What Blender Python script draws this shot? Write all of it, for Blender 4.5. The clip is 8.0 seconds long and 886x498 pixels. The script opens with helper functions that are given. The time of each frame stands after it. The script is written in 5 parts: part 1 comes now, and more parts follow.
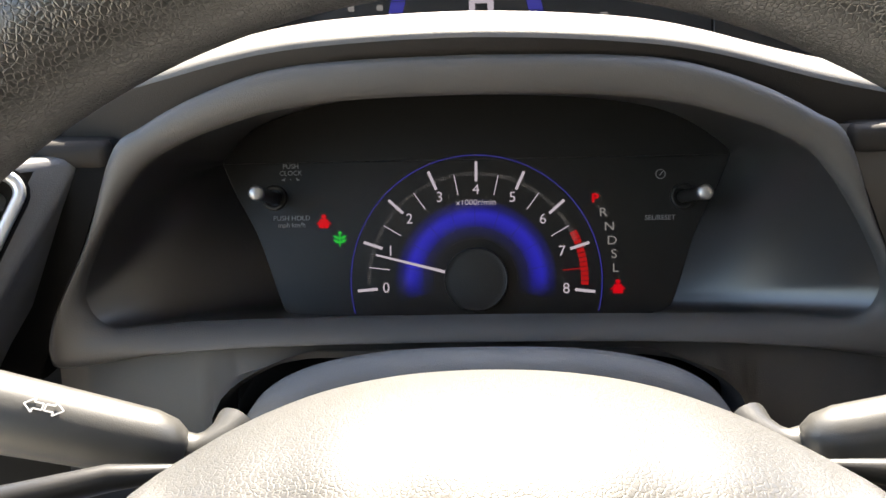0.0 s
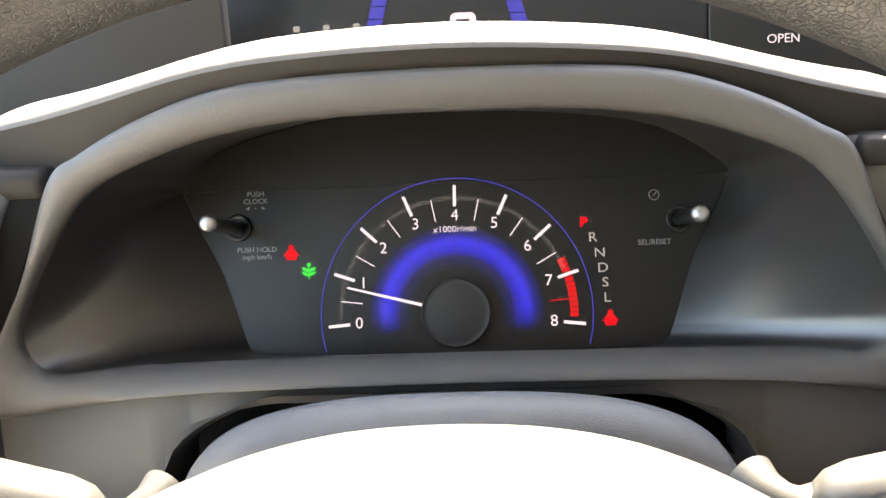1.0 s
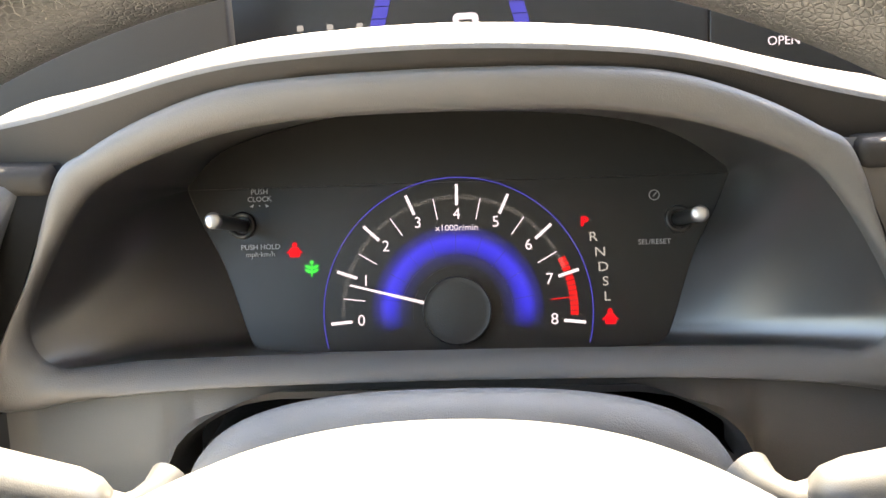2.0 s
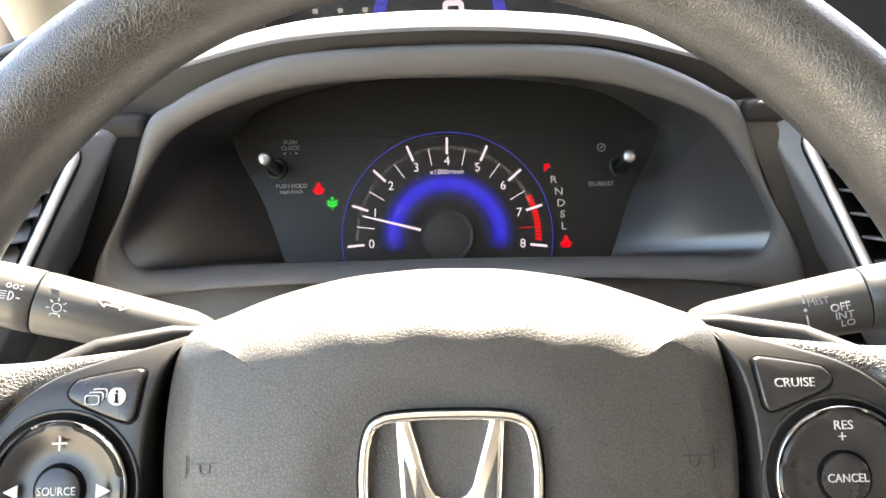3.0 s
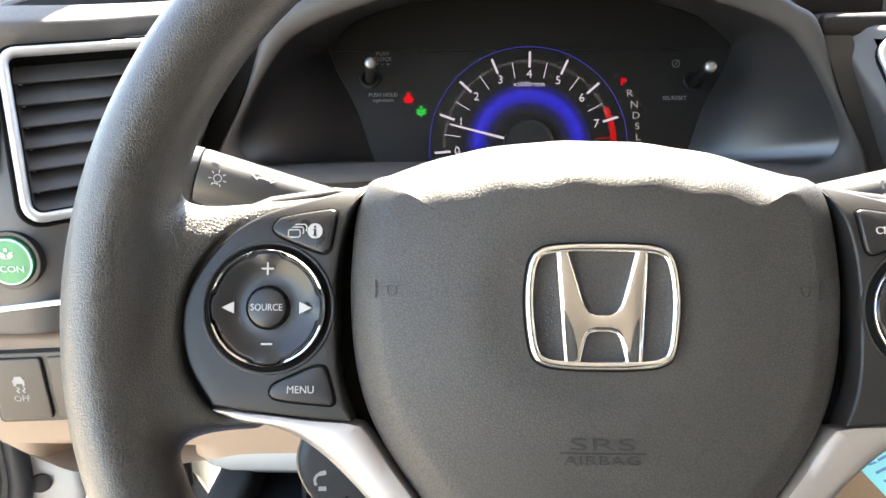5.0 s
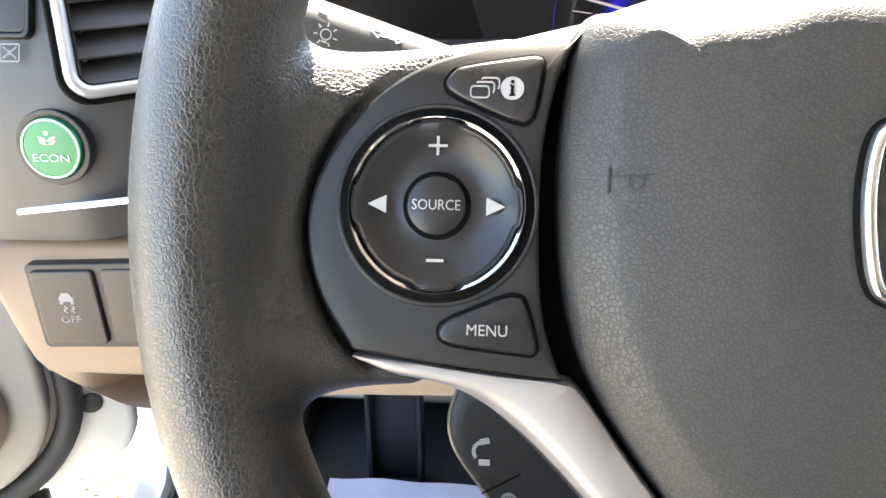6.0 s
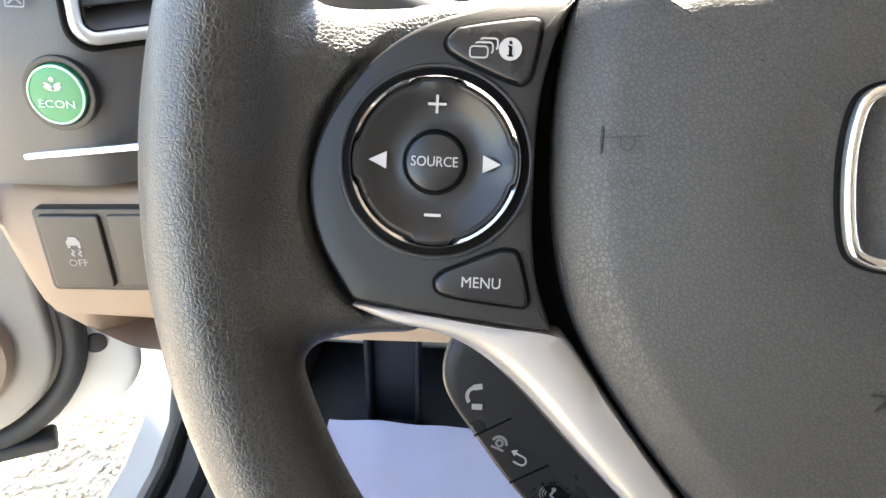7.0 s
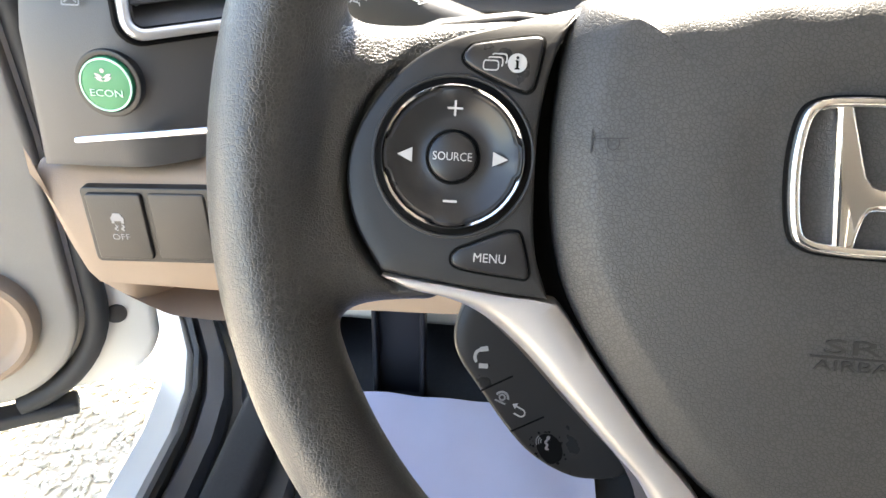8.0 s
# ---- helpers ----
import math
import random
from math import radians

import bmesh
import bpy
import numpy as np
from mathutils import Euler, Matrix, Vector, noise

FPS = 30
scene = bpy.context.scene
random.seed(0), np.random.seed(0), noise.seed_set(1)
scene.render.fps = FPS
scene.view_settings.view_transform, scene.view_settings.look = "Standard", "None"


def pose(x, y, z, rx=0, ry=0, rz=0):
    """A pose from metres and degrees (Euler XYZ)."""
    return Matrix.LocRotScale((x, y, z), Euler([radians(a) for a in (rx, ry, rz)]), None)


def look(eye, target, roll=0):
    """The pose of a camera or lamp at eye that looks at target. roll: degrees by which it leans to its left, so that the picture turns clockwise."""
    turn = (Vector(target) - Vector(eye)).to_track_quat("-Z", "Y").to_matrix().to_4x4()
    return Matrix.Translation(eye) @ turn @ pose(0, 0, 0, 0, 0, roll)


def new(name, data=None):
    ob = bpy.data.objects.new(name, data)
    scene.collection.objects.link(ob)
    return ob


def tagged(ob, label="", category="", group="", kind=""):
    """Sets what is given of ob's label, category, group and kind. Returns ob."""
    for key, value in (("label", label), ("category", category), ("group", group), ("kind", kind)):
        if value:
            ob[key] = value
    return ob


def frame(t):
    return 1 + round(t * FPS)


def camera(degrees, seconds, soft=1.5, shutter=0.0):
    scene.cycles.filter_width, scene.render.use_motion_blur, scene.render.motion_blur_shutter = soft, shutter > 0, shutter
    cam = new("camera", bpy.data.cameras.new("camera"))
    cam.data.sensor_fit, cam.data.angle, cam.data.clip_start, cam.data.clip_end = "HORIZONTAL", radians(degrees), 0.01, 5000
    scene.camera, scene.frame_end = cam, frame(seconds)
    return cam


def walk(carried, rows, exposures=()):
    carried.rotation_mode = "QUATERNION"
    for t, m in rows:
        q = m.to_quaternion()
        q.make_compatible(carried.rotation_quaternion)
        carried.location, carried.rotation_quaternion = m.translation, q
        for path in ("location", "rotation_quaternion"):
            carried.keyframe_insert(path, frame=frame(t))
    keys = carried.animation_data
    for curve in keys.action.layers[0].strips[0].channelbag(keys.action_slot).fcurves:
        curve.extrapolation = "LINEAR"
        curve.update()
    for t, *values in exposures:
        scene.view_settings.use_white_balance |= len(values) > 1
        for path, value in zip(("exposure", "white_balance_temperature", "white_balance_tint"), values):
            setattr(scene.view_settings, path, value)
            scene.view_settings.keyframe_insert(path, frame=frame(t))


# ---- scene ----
cam = camera(58.4, 8.0)
METRES, EYE, TILT, LEAN, TURN = 0.54, 1.06, -17.0, 1.5, 1.6
ROWS = [
    (0.0, 0.0, 0.0, 0.0, -0.0, 0.0, 0.0),
    (0.5, 0.0225, 0.0477, 0.0071, 0.65, 0.68, 0.67),
    (1.0, 0.0322, 0.0641, 0.0048, 0.68, 1.87, 1.01),
    (2.5, 0.0261, 0.04, -0.0005, 0.31, 1.63, 0.29),
    (3.0, 0.0126, -0.1599, -0.0568, -0.98, 0.47, 0.29),
    (3.5, 0.0139, -0.3464, -0.0844, -1.09, -1.36, 0.01),
    (4.0, 0.0114, -0.3672, -0.0842, -0.78, -2.17, -0.06),
    (5.5, -0.1333, -0.1315, -0.1383, 1.34, -5.37, -1.62),
    (6.0, -0.1722, -0.0617, -0.1502, 2.85, -8.89, -2.08),
    (6.5, -0.1878, -0.0584, -0.1443, 3.28, -11.25, -2.52),
    (7.0, -0.1702, -0.0754, -0.144, 3.07, -12.76, -3.01),
    (7.5, -0.169, -0.1233, -0.1345, 3.27, -14.11, -3.66),
    (8.0, -0.174, -0.1437, -0.1284, 3.46, -14.27, -3.77),
]
EXPOSURES = [(0.0, 3.25, 7500, 10), (0.5, 3.55, 7900, 10), (1.0, 4.42, 8400, 10), (2.5, 4.68, 8500, 10), (3.0, 4.28, 7900, 10), (3.5, 3.93, 7800, 10), (4.2, 3.82, 7600, 10), (5.5, 3.80, 7400, 10), (8.0, 3.63, 7300, 10)]
walk(cam, [(t, pose(-0.0055, 0, EYE, TILT, LEAN, TURN) @ pose(METRES * x, METRES * y, METRES * z, 90 + pitch, roll, yaw)) for t, x, y, z, yaw, pitch, roll in ROWS], EXPOSURES)

# ---- light ----
SUN_UP, SUN_SIDE = 51.0, 4.0
world = bpy.data.worlds.new("sky")
scene.world = world
world.use_nodes = True
wn = world.node_tree
sky = wn.nodes.new("ShaderNodeTexSky")
sky.sky_type, sky.sun_disc = "NISHITA", False
sky.sun_elevation, sky.sun_rotation = radians(SUN_UP), radians(SUN_SIDE)
wn.links.new(sky.outputs[0], wn.nodes["Background"].inputs[0])
wn.nodes["Background"].inputs[1].default_value = 0.125
sun = new("sun", bpy.data.lights.new("sun", "SUN"))
sun.data.energy, sun.data.angle, sun.data.color = 4.0, radians(0.6), (1.0, 0.95, 0.87)
sun.matrix_basis = look((0, 0, 0), (-math.sin(radians(SUN_SIDE)) * math.cos(radians(SUN_UP)), -math.cos(radians(SUN_SIDE)) * math.cos(radians(SUN_UP)), -math.sin(radians(SUN_UP))))

# ---- materials ----
def material(name, colour, rough=0.5, metal=0.0, spread=0.12, scale=60.0, bump=0.0, bump_scale=900.0, coat=0.0, spec=0.5):
    """A painted or moulded surface with blotches at one scale and fine relief at another."""
    m = bpy.data.materials.new(name)
    m.use_nodes = True
    t = m.node_tree
    b = t.nodes["Principled BSDF"]
    b.inputs["Roughness"].default_value, b.inputs["Metallic"].default_value = rough, metal
    b.inputs["Coat Weight"].default_value, b.inputs["Specular IOR Level"].default_value = coat, spec
    co = t.nodes.new("ShaderNodeTexCoord")
    n = t.nodes.new("ShaderNodeTexNoise")
    n.inputs["Scale"].default_value, n.inputs["Detail"].default_value = scale, 5
    t.links.new(co.outputs["Object"], n.inputs["Vector"])
    ramp = t.nodes.new("ShaderNodeMapRange")
    ramp.inputs["To Min"].default_value, ramp.inputs["To Max"].default_value = 1 - spread, 1 + spread
    t.links.new(n.outputs[0], ramp.inputs["Value"])
    mul = t.nodes.new("ShaderNodeVectorMath")
    mul.operation = "SCALE"
    mul.inputs[0].default_value = colour
    t.links.new(ramp.outputs[0], mul.inputs["Scale"])
    t.links.new(mul.outputs[0], b.inputs["Base Color"])
    rr = t.nodes.new("ShaderNodeMapRange")
    rr.inputs["To Min"].default_value, rr.inputs["To Max"].default_value = rough * (1 - spread), min(1, rough * (1 + spread))
    t.links.new(n.outputs[0], rr.inputs["Value"])
    t.links.new(rr.outputs[0], b.inputs["Roughness"])
    if bump:
        f = t.nodes.new("ShaderNodeTexNoise")
        f.inputs["Scale"].default_value, f.inputs["Detail"].default_value = bump_scale, 3
        t.links.new(co.outputs["Object"], f.inputs["Vector"])
        bp = t.nodes.new("ShaderNodeBump")
        bp.inputs["Strength"].default_value, bp.inputs["Distance"].default_value = bump, 0.0004
        t.links.new(f.outputs[0], bp.inputs["Height"])
        t.links.new(bp.outputs[0], b.inputs["Normal"])
    return m


def grained(name, colour, rough, cell, depth, strength=0.6, wear=0.2, crease=0.40, crease_light=1.1):
    """Moulded hide: irregular cells parted by creases whose gleam or shade is put into the colour, with a fine second
    grain.
    """
    m = material(name, colour, rough, spread=wear, scale=35.0)
    t = m.node_tree
    b = t.nodes["Principled BSDF"]
    co = t.nodes.new("ShaderNodeTexCoord")
    warp = t.nodes.new("ShaderNodeTexNoise")
    warp.inputs["Scale"].default_value, warp.inputs["Detail"].default_value = 0.9 / cell, 2
    t.links.new(co.outputs["Object"], warp.inputs["Vector"])
    mix = t.nodes.new("ShaderNodeVectorMath")
    mix.operation = "MULTIPLY_ADD"
    mix.inputs[1].default_value = (cell * 0.8,) * 3
    t.links.new(warp.outputs["Color"], mix.inputs[0])
    t.links.new(co.outputs["Object"], mix.inputs[2])
    v = t.nodes.new("ShaderNodeTexVoronoi")
    v.feature = "DISTANCE_TO_EDGE"
    v.inputs["Scale"].default_value = 1 / cell
    t.links.new(mix.outputs[0], v.inputs["Vector"])
    cre = t.nodes.new("ShaderNodeMapRange")
    cre.interpolation_type = "SMOOTHSTEP"
    cre.inputs["From Max"].default_value = crease
    t.links.new(v.outputs["Distance"], cre.inputs["Value"])
    rub = t.nodes.new("ShaderNodeMapRange")
    rub.inputs["To Min"].default_value, rub.inputs["To Max"].default_value = min(1, rough * 1.5), rough * 0.95
    t.links.new(cre.outputs[0], rub.inputs["Value"])
    t.links.new(rub.outputs[0], b.inputs["Roughness"])
    # crease colour factor: above 1 a painted gleam, below 1 painted shade
    crease_paint = t.nodes.new("ShaderNodeMapRange")
    crease_paint.inputs["To Min"].default_value, crease_paint.inputs["To Max"].default_value = crease_light, 0.97
    t.links.new(cre.outputs[0], crease_paint.inputs["Value"])
    tone = t.nodes.new("ShaderNodeVectorMath")
    tone.operation = "SCALE"
    t.links.new(b.inputs["Base Color"].links[0].from_socket, tone.inputs[0])
    t.links.new(crease_paint.outputs[0], tone.inputs["Scale"])
    t.links.new(tone.outputs[0], b.inputs["Base Color"])
    fine = t.nodes.new("ShaderNodeTexNoise")
    fine.inputs["Scale"].default_value, fine.inputs["Detail"].default_value = 1.2 / cell, 1
    t.links.new(co.outputs["Object"], fine.inputs["Vector"])
    add = t.nodes.new("ShaderNodeMath")
    add.operation = "MULTIPLY_ADD"
    add.inputs[1].default_value = 0.15
    t.links.new(fine.outputs[0], add.inputs[0])
    t.links.new(cre.outputs[0], add.inputs[2])
    bp = t.nodes.new("ShaderNodeBump")
    bp.inputs["Strength"].default_value, bp.inputs["Distance"].default_value = strength, depth
    t.links.new(add.outputs[0], bp.inputs["Height"])
    t.links.new(bp.outputs[0], b.inputs["Normal"])
    return m


def glowing(name, colour, strength, base=0.006):
    m = material(name, (base, base, base), 0.6, spec=0.1)
    b = m.node_tree.nodes["Principled BSDF"]
    b.inputs["Emission Color"].default_value, b.inputs["Emission Strength"].default_value = (*colour, 1), strength
    return m


# the rim's creases are coloured paler to stand for their gleam
LEATHER = grained("moulded_black_hide", (0.0108, 0.0107, 0.0105), 0.34, 0.00118, 0.00008, 1.0, 0.08, 0.20, 2.7)
LEATHER.node_tree.nodes["Principled BSDF"].inputs["Specular IOR Level"].default_value = 1.0
COVER = grained("grained_black_cover", (0.053, 0.0525, 0.051), 0.42, 0.00125, 0.00005, 1.0, 0.08, 0.18, 0.75)
COLUMN = grained("grained_grey_cover", (0.085, 0.087, 0.090), 0.5, 0.0010, 0.00006, 0.9, 0.2, 0.22)
POD = material("satin_black_plastic", (0.021, 0.021, 0.0215), 0.38, bump=0.10, bump_scale=1800, spec=0.4)
KEY = material("smooth_black_plastic", (0.020, 0.020, 0.021), 0.28, spread=0.08, scale=60, bump=0.06, bump_scale=2500, spec=0.45)
GAP = material("matt_black_gap", (0.006, 0.006, 0.006), 0.8, spec=0.05)
CHROME = material("chrome", (0.86, 0.85, 0.84), 0.07, 1.0, spread=0.05)
SILVER = material("silver_paint", (0.46, 0.44, 0.425), 0.46, 0.7, spread=0.04, bump=0.05, bump_scale=4000, coat=0.2)
SILVER_FRAME = material("satin_silver_plastic", (0.62, 0.63, 0.64), 0.32, 0.7, spread=0.05)
PRINT = material("white_print", (0.44, 0.44, 0.44), 0.5, spread=0.05)
GREYPRINT = material("pale_grey_print", (0.24, 0.24, 0.25), 0.5, spread=0.05)
PRESSED = material("pressed_black_plastic", (0.022, 0.022, 0.021), 0.5)
DASH = material("brown_grey_dash", (0.075, 0.072, 0.071), 0.46, spread=0.1, scale=25, bump=0.35, bump_scale=1500, spec=0.3)
DASHDARK = material("dark_dash", (0.085, 0.080, 0.077), 0.30, spread=0.1, scale=25, bump=0.35, bump_scale=1500)
DASHGREY = material("cool_grey_dash", (0.066, 0.066, 0.069), 0.42, spread=0.08, scale=25, bump=0.3, bump_scale=1500)
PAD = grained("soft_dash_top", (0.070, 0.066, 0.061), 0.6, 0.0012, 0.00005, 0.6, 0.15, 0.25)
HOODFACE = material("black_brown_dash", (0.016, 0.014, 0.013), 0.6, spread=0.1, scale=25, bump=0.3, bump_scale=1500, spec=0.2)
RECESS = material("glossy_dark_dash", (0.026, 0.025, 0.026), 0.33, spread=0.08, scale=12, bump=0.06, bump_scale=1500, spec=1.0)
BEIGE = grained("beige_plastic", (0.275, 0.203, 0.148), 0.5, 0.0009, 0.00012, 0.35, 0.06)
FACE = material("dial_black", (0.012, 0.012, 0.012), 0.34, spread=0.1, spec=0.2)
SWITCH = material("brown_black_switch", (0.031, 0.027, 0.024), 0.45, bump=0.2)
WHITEPAINT = material("white_car_paint", (0.66, 0.65, 0.61), 0.25, spread=0.04, scale=8, coat=0.5)
RUBBER = material("black_rubber", (0.02, 0.02, 0.021), 0.65, bump=0.2)
CARPET = material("dark_carpet", (0.014, 0.0145, 0.017), 0.95, spread=0.4, scale=300, bump=1.0, bump_scale=1200)
SCUFF = material("dark_sill_plastic", (0.018, 0.019, 0.023), 0.42, bump=0.3)
# white paper; the lavender light on it is put into its colour
PAPER = material("lavender_lit_paper", (0.50, 0.485, 0.60), 0.8, spread=0.06, scale=20, bump=0.3, bump_scale=60)
PALE = grained("pale_door_plastic", (0.31, 0.29, 0.26), 0.5, 0.0009, 0.00012, 0.3, 0.06)
ROOFLINING = material("grey_roof_lining", (0.50, 0.48, 0.45), 0.9, spread=0.06, bump=0.3)

# ---- builders ----
def part(name, bm, mat, parent=None, label="", sharp=38, smooth=True):
    """Links a bmesh (or a mesh) as one object under a thing or a part."""
    if isinstance(bm, bmesh.types.BMesh):
        bmesh.ops.recalc_face_normals(bm, faces=bm.faces[:])
        me = bpy.data.meshes.new(name)
        bm.to_mesh(me)
        bm.free()
    else:
        me = bm
    if smooth:
        me.shade_smooth()
        me.set_sharp_from_angle(angle=radians(sharp))
    me.materials.clear()
    me.materials.append(mat)
    ob = new(name, me)
    if parent:
        ob.parent = parent
    if label:
        ob["label"] = label
    return ob


def thing(name, m, label, category, group="", kind=""):
    ob = new(name)
    ob.matrix_basis = m
    ob.empty_display_size = 0.02
    return tagged(ob, label, category, group, kind)


def curve_through(pts, n=8, closed=True):
    """A smooth line through a few points (Catmull-Rom)."""
    p = [Vector(q) for q in pts]
    k, out = len(p), []
    for i in range(k if closed else k - 1):
        a, b, c, d = (p[(i + j) % k] if closed else p[max(0, min(k - 1, i + j))] for j in (-1, 0, 1, 2))
        for s in range(n):
            u = s / n
            out.append(0.5 * (2 * b + (c - a) * u + (2 * a - 5 * b + 4 * c - d) * u * u + (3 * b - a - 3 * c + d) * u ** 3))
    if not closed:
        out.append(p[-1])
    return out


def mirrored(half):
    """A closed outline from its half with x >= 0, which starts and ends on the axis."""
    return list(half) + [(-x, *r) for x, *r in reversed(half[1:-1])]


def loft(rings, closed=True, cap_start=False, cap_end=False):
    bm = bmesh.new()
    rows = [[bm.verts.new(v) for v in r] for r in rings]
    n = len(rows[0])
    for a, b in zip(rows, rows[1:]):
        for i in range(n if closed else n - 1):
            j = (i + 1) % n
            bm.faces.new((a[i], a[j], b[j], b[i]))
    if cap_start:
        bm.faces.new(rows[0])
    if cap_end:
        bm.faces.new(rows[-1])
    return bm


def inward(outline, d):
    """The outline moved inwards by d (outline anticlockwise)."""
    n, out = len(outline), []
    for i in range(n):
        e = Vector(outline[(i + 1) % n]) - Vector(outline[i - 1])
        nrm = Vector((-e.y, e.x)).normalized() if e.length > 1e-9 else Vector((0, 0))
        out.append(Vector((outline[i][0], outline[i][1])) + nrm * d)
    return out


def anticlockwise(o):
    o = [Vector((q[0], q[1])) for q in o]
    area = sum(a.x * b.y - b.x * a.y for a, b in zip(o, o[1:] + o[:1]))
    return o if area > 0 else o[::-1]


def plate(outline, z0, z1, r=0.001, steps=3, dome=0.0):
    """A plate with rounded upper edges; dome raises its middle."""
    o = anticlockwise(outline)
    rings = [[(q.x, q.y, z0) for q in o]]
    for k in range(steps + 1):
        a = k / steps * math.pi / 2
        rings.append([(q.x, q.y, z1 - r + r * math.sin(a)) for q in inward(o, r * (1 - math.cos(a)))])
    if dome:
        c = sum((Vector(q) for q in rings[-1]), Vector()) / len(o)
        last = [Vector(q) for q in rings[-1]]
        for k in range(1, 7):
            u = k / 6.5
            rings.append([tuple(q.lerp(c, u) + Vector((0, 0, dome * (1 - (1 - u) ** 2)))) for q in last])
    return loft(rings, cap_start=True, cap_end=True)


def rounded_box(w, h, r, n=5):
    out = []
    for cx, cy, a0 in ((w / 2 - r, h / 2 - r, 0), (-w / 2 + r, h / 2 - r, 90), (-w / 2 + r, -h / 2 + r, 180), (w / 2 - r, -h / 2 + r, 270)):
        for k in range(n + 1):
            a = radians(a0 + 90 * k / n)
            out.append(Vector((cx + r * math.cos(a), cy + r * math.sin(a))))
    return out


def circle(r, n=48, cx=0.0, cy=0.0):
    return [Vector((cx + r * math.cos(2 * math.pi * k / n), cy + r * math.sin(2 * math.pi * k / n))) for k in range(n)]


def moved(bm, m):
    bmesh.ops.transform(bm, matrix=m, verts=bm.verts[:])
    return bm


def block(w, d, h, r=0.002, m=None):
    """A box about its middle with rounded edges."""
    bm = bmesh.new()
    bmesh.ops.create_cube(bm, size=1, matrix=Matrix.Diagonal((w, d, h, 1)))
    if r:
        bmesh.ops.bevel(bm, geom=bm.edges[:], offset=r, segments=3, affect="EDGES", profile=0.5)
    return moved(bm, m) if m else bm


def spun(profile, n=48):
    """A turned body about z from (radius, z) pairs."""
    return loft([[(r * math.cos(2 * math.pi * k / n), r * math.sin(2 * math.pi * k / n), z) for k in range(n)] for r, z in profile], cap_start=True, cap_end=True)


def swept(points, radii, n=20, flat=1.0, up=(0, 0, 1)):
    """A rod along points with a radius at each; flat scales its thickness towards up."""
    rings = []
    p = [Vector(q) for q in points]
    for i, q in enumerate(p):
        d = (p[min(i + 1, len(p) - 1)] - p[max(i - 1, 0)]).normalized()
        s = d.cross(Vector(up)).normalized()
        u = s.cross(d).normalized()
        rings.append([q + radii[i] * (math.cos(2 * math.pi * k / n) * s + flat * math.sin(2 * math.pi * k / n) * u) for k in range(n)])
    return loft(rings, cap_start=True, cap_end=True)


def ring_plate(outer, inner, z0, z1, r=0.0008):
    """A flat frame between two outlines with the same number of points."""
    o, i = anticlockwise(outer), anticlockwise(inner)
    rings = [[(q.x, q.y, z0) for q in o], [(q.x, q.y, z1 - r) for q in o], [(q.x, q.y, z1 - r * 0.3) for q in inward(o, r * 0.3)], [(q.x, q.y, z1) for q in inward(o, r)],
             [(q.x, q.y, z1) for q in inward(i, -r)], [(q.x, q.y, z1 - r * 0.3) for q in inward(i, -r * 0.3)], [(q.x, q.y, z1 - r) for q in i], [(q.x, q.y, z0) for q in i]]
    rings.append(rings[0])
    return loft(rings)


def flat(outlines, z=0.0, thick=0.00015):
    """Thin raised print from closed outlines."""
    bm = bmesh.new()
    for o in outlines:
        o = anticlockwise(o)
        lo, hi = [bm.verts.new((q.x, q.y, z - thick)) for q in o], [bm.verts.new((q.x, q.y, z + thick)) for q in o]
        bm.faces.new(hi)
        for k in range(len(o)):
            j = (k + 1) % len(o)
            bm.faces.new((lo[k], lo[j], hi[j], hi[k]))
    return bm


def stroke(a, b, w):
    a, b = Vector(a), Vector(b)
    d = (b - a).normalized() * w / 2
    s = Vector((-d.y, d.x))
    return [a - s, b - s, b + s, a + s]


def arc_band(r0, r1, a0, a1, n=24, cx=0.0, cy=0.0):
    out = [Vector((cx + r1 * math.cos(radians(a0 + (a1 - a0) * k / n)), cy + r1 * math.sin(radians(a0 + (a1 - a0) * k / n)))) for k in range(n + 1)]
    return out + [Vector((cx + r0 * math.cos(radians(a1 + (a0 - a1) * k / n)), cy + r0 * math.sin(radians(a1 + (a0 - a1) * k / n)))) for k in range(n + 1)]


def lettering(body, size, mat, parent, m, name="lettering", thick=0.00015, squeeze=1.0, bold=0.0):
    """Words in the built-in font, centred, as a mesh in the plane of m; size is the height of a capital."""
    c = bpy.data.curves.new(name, "FONT")
    c.body, c.size, c.extrude, c.offset = body, size / 0.70, thick, bold
    c.align_x, c.align_y, c.resolution_u = "CENTER", "CENTER", 3
    o = bpy.data.objects.new(name, c)
    scene.collection.objects.link(o)
    me = bpy.data.meshes.new_from_object(o.evaluated_get(bpy.context.evaluated_depsgraph_get()))
    bpy.data.objects.remove(o)
    bpy.data.curves.remove(c)
    me.transform(m @ Matrix.Diagonal((squeeze, 1, 1, 1)))
    return part(name, me, mat, parent, smooth=False)


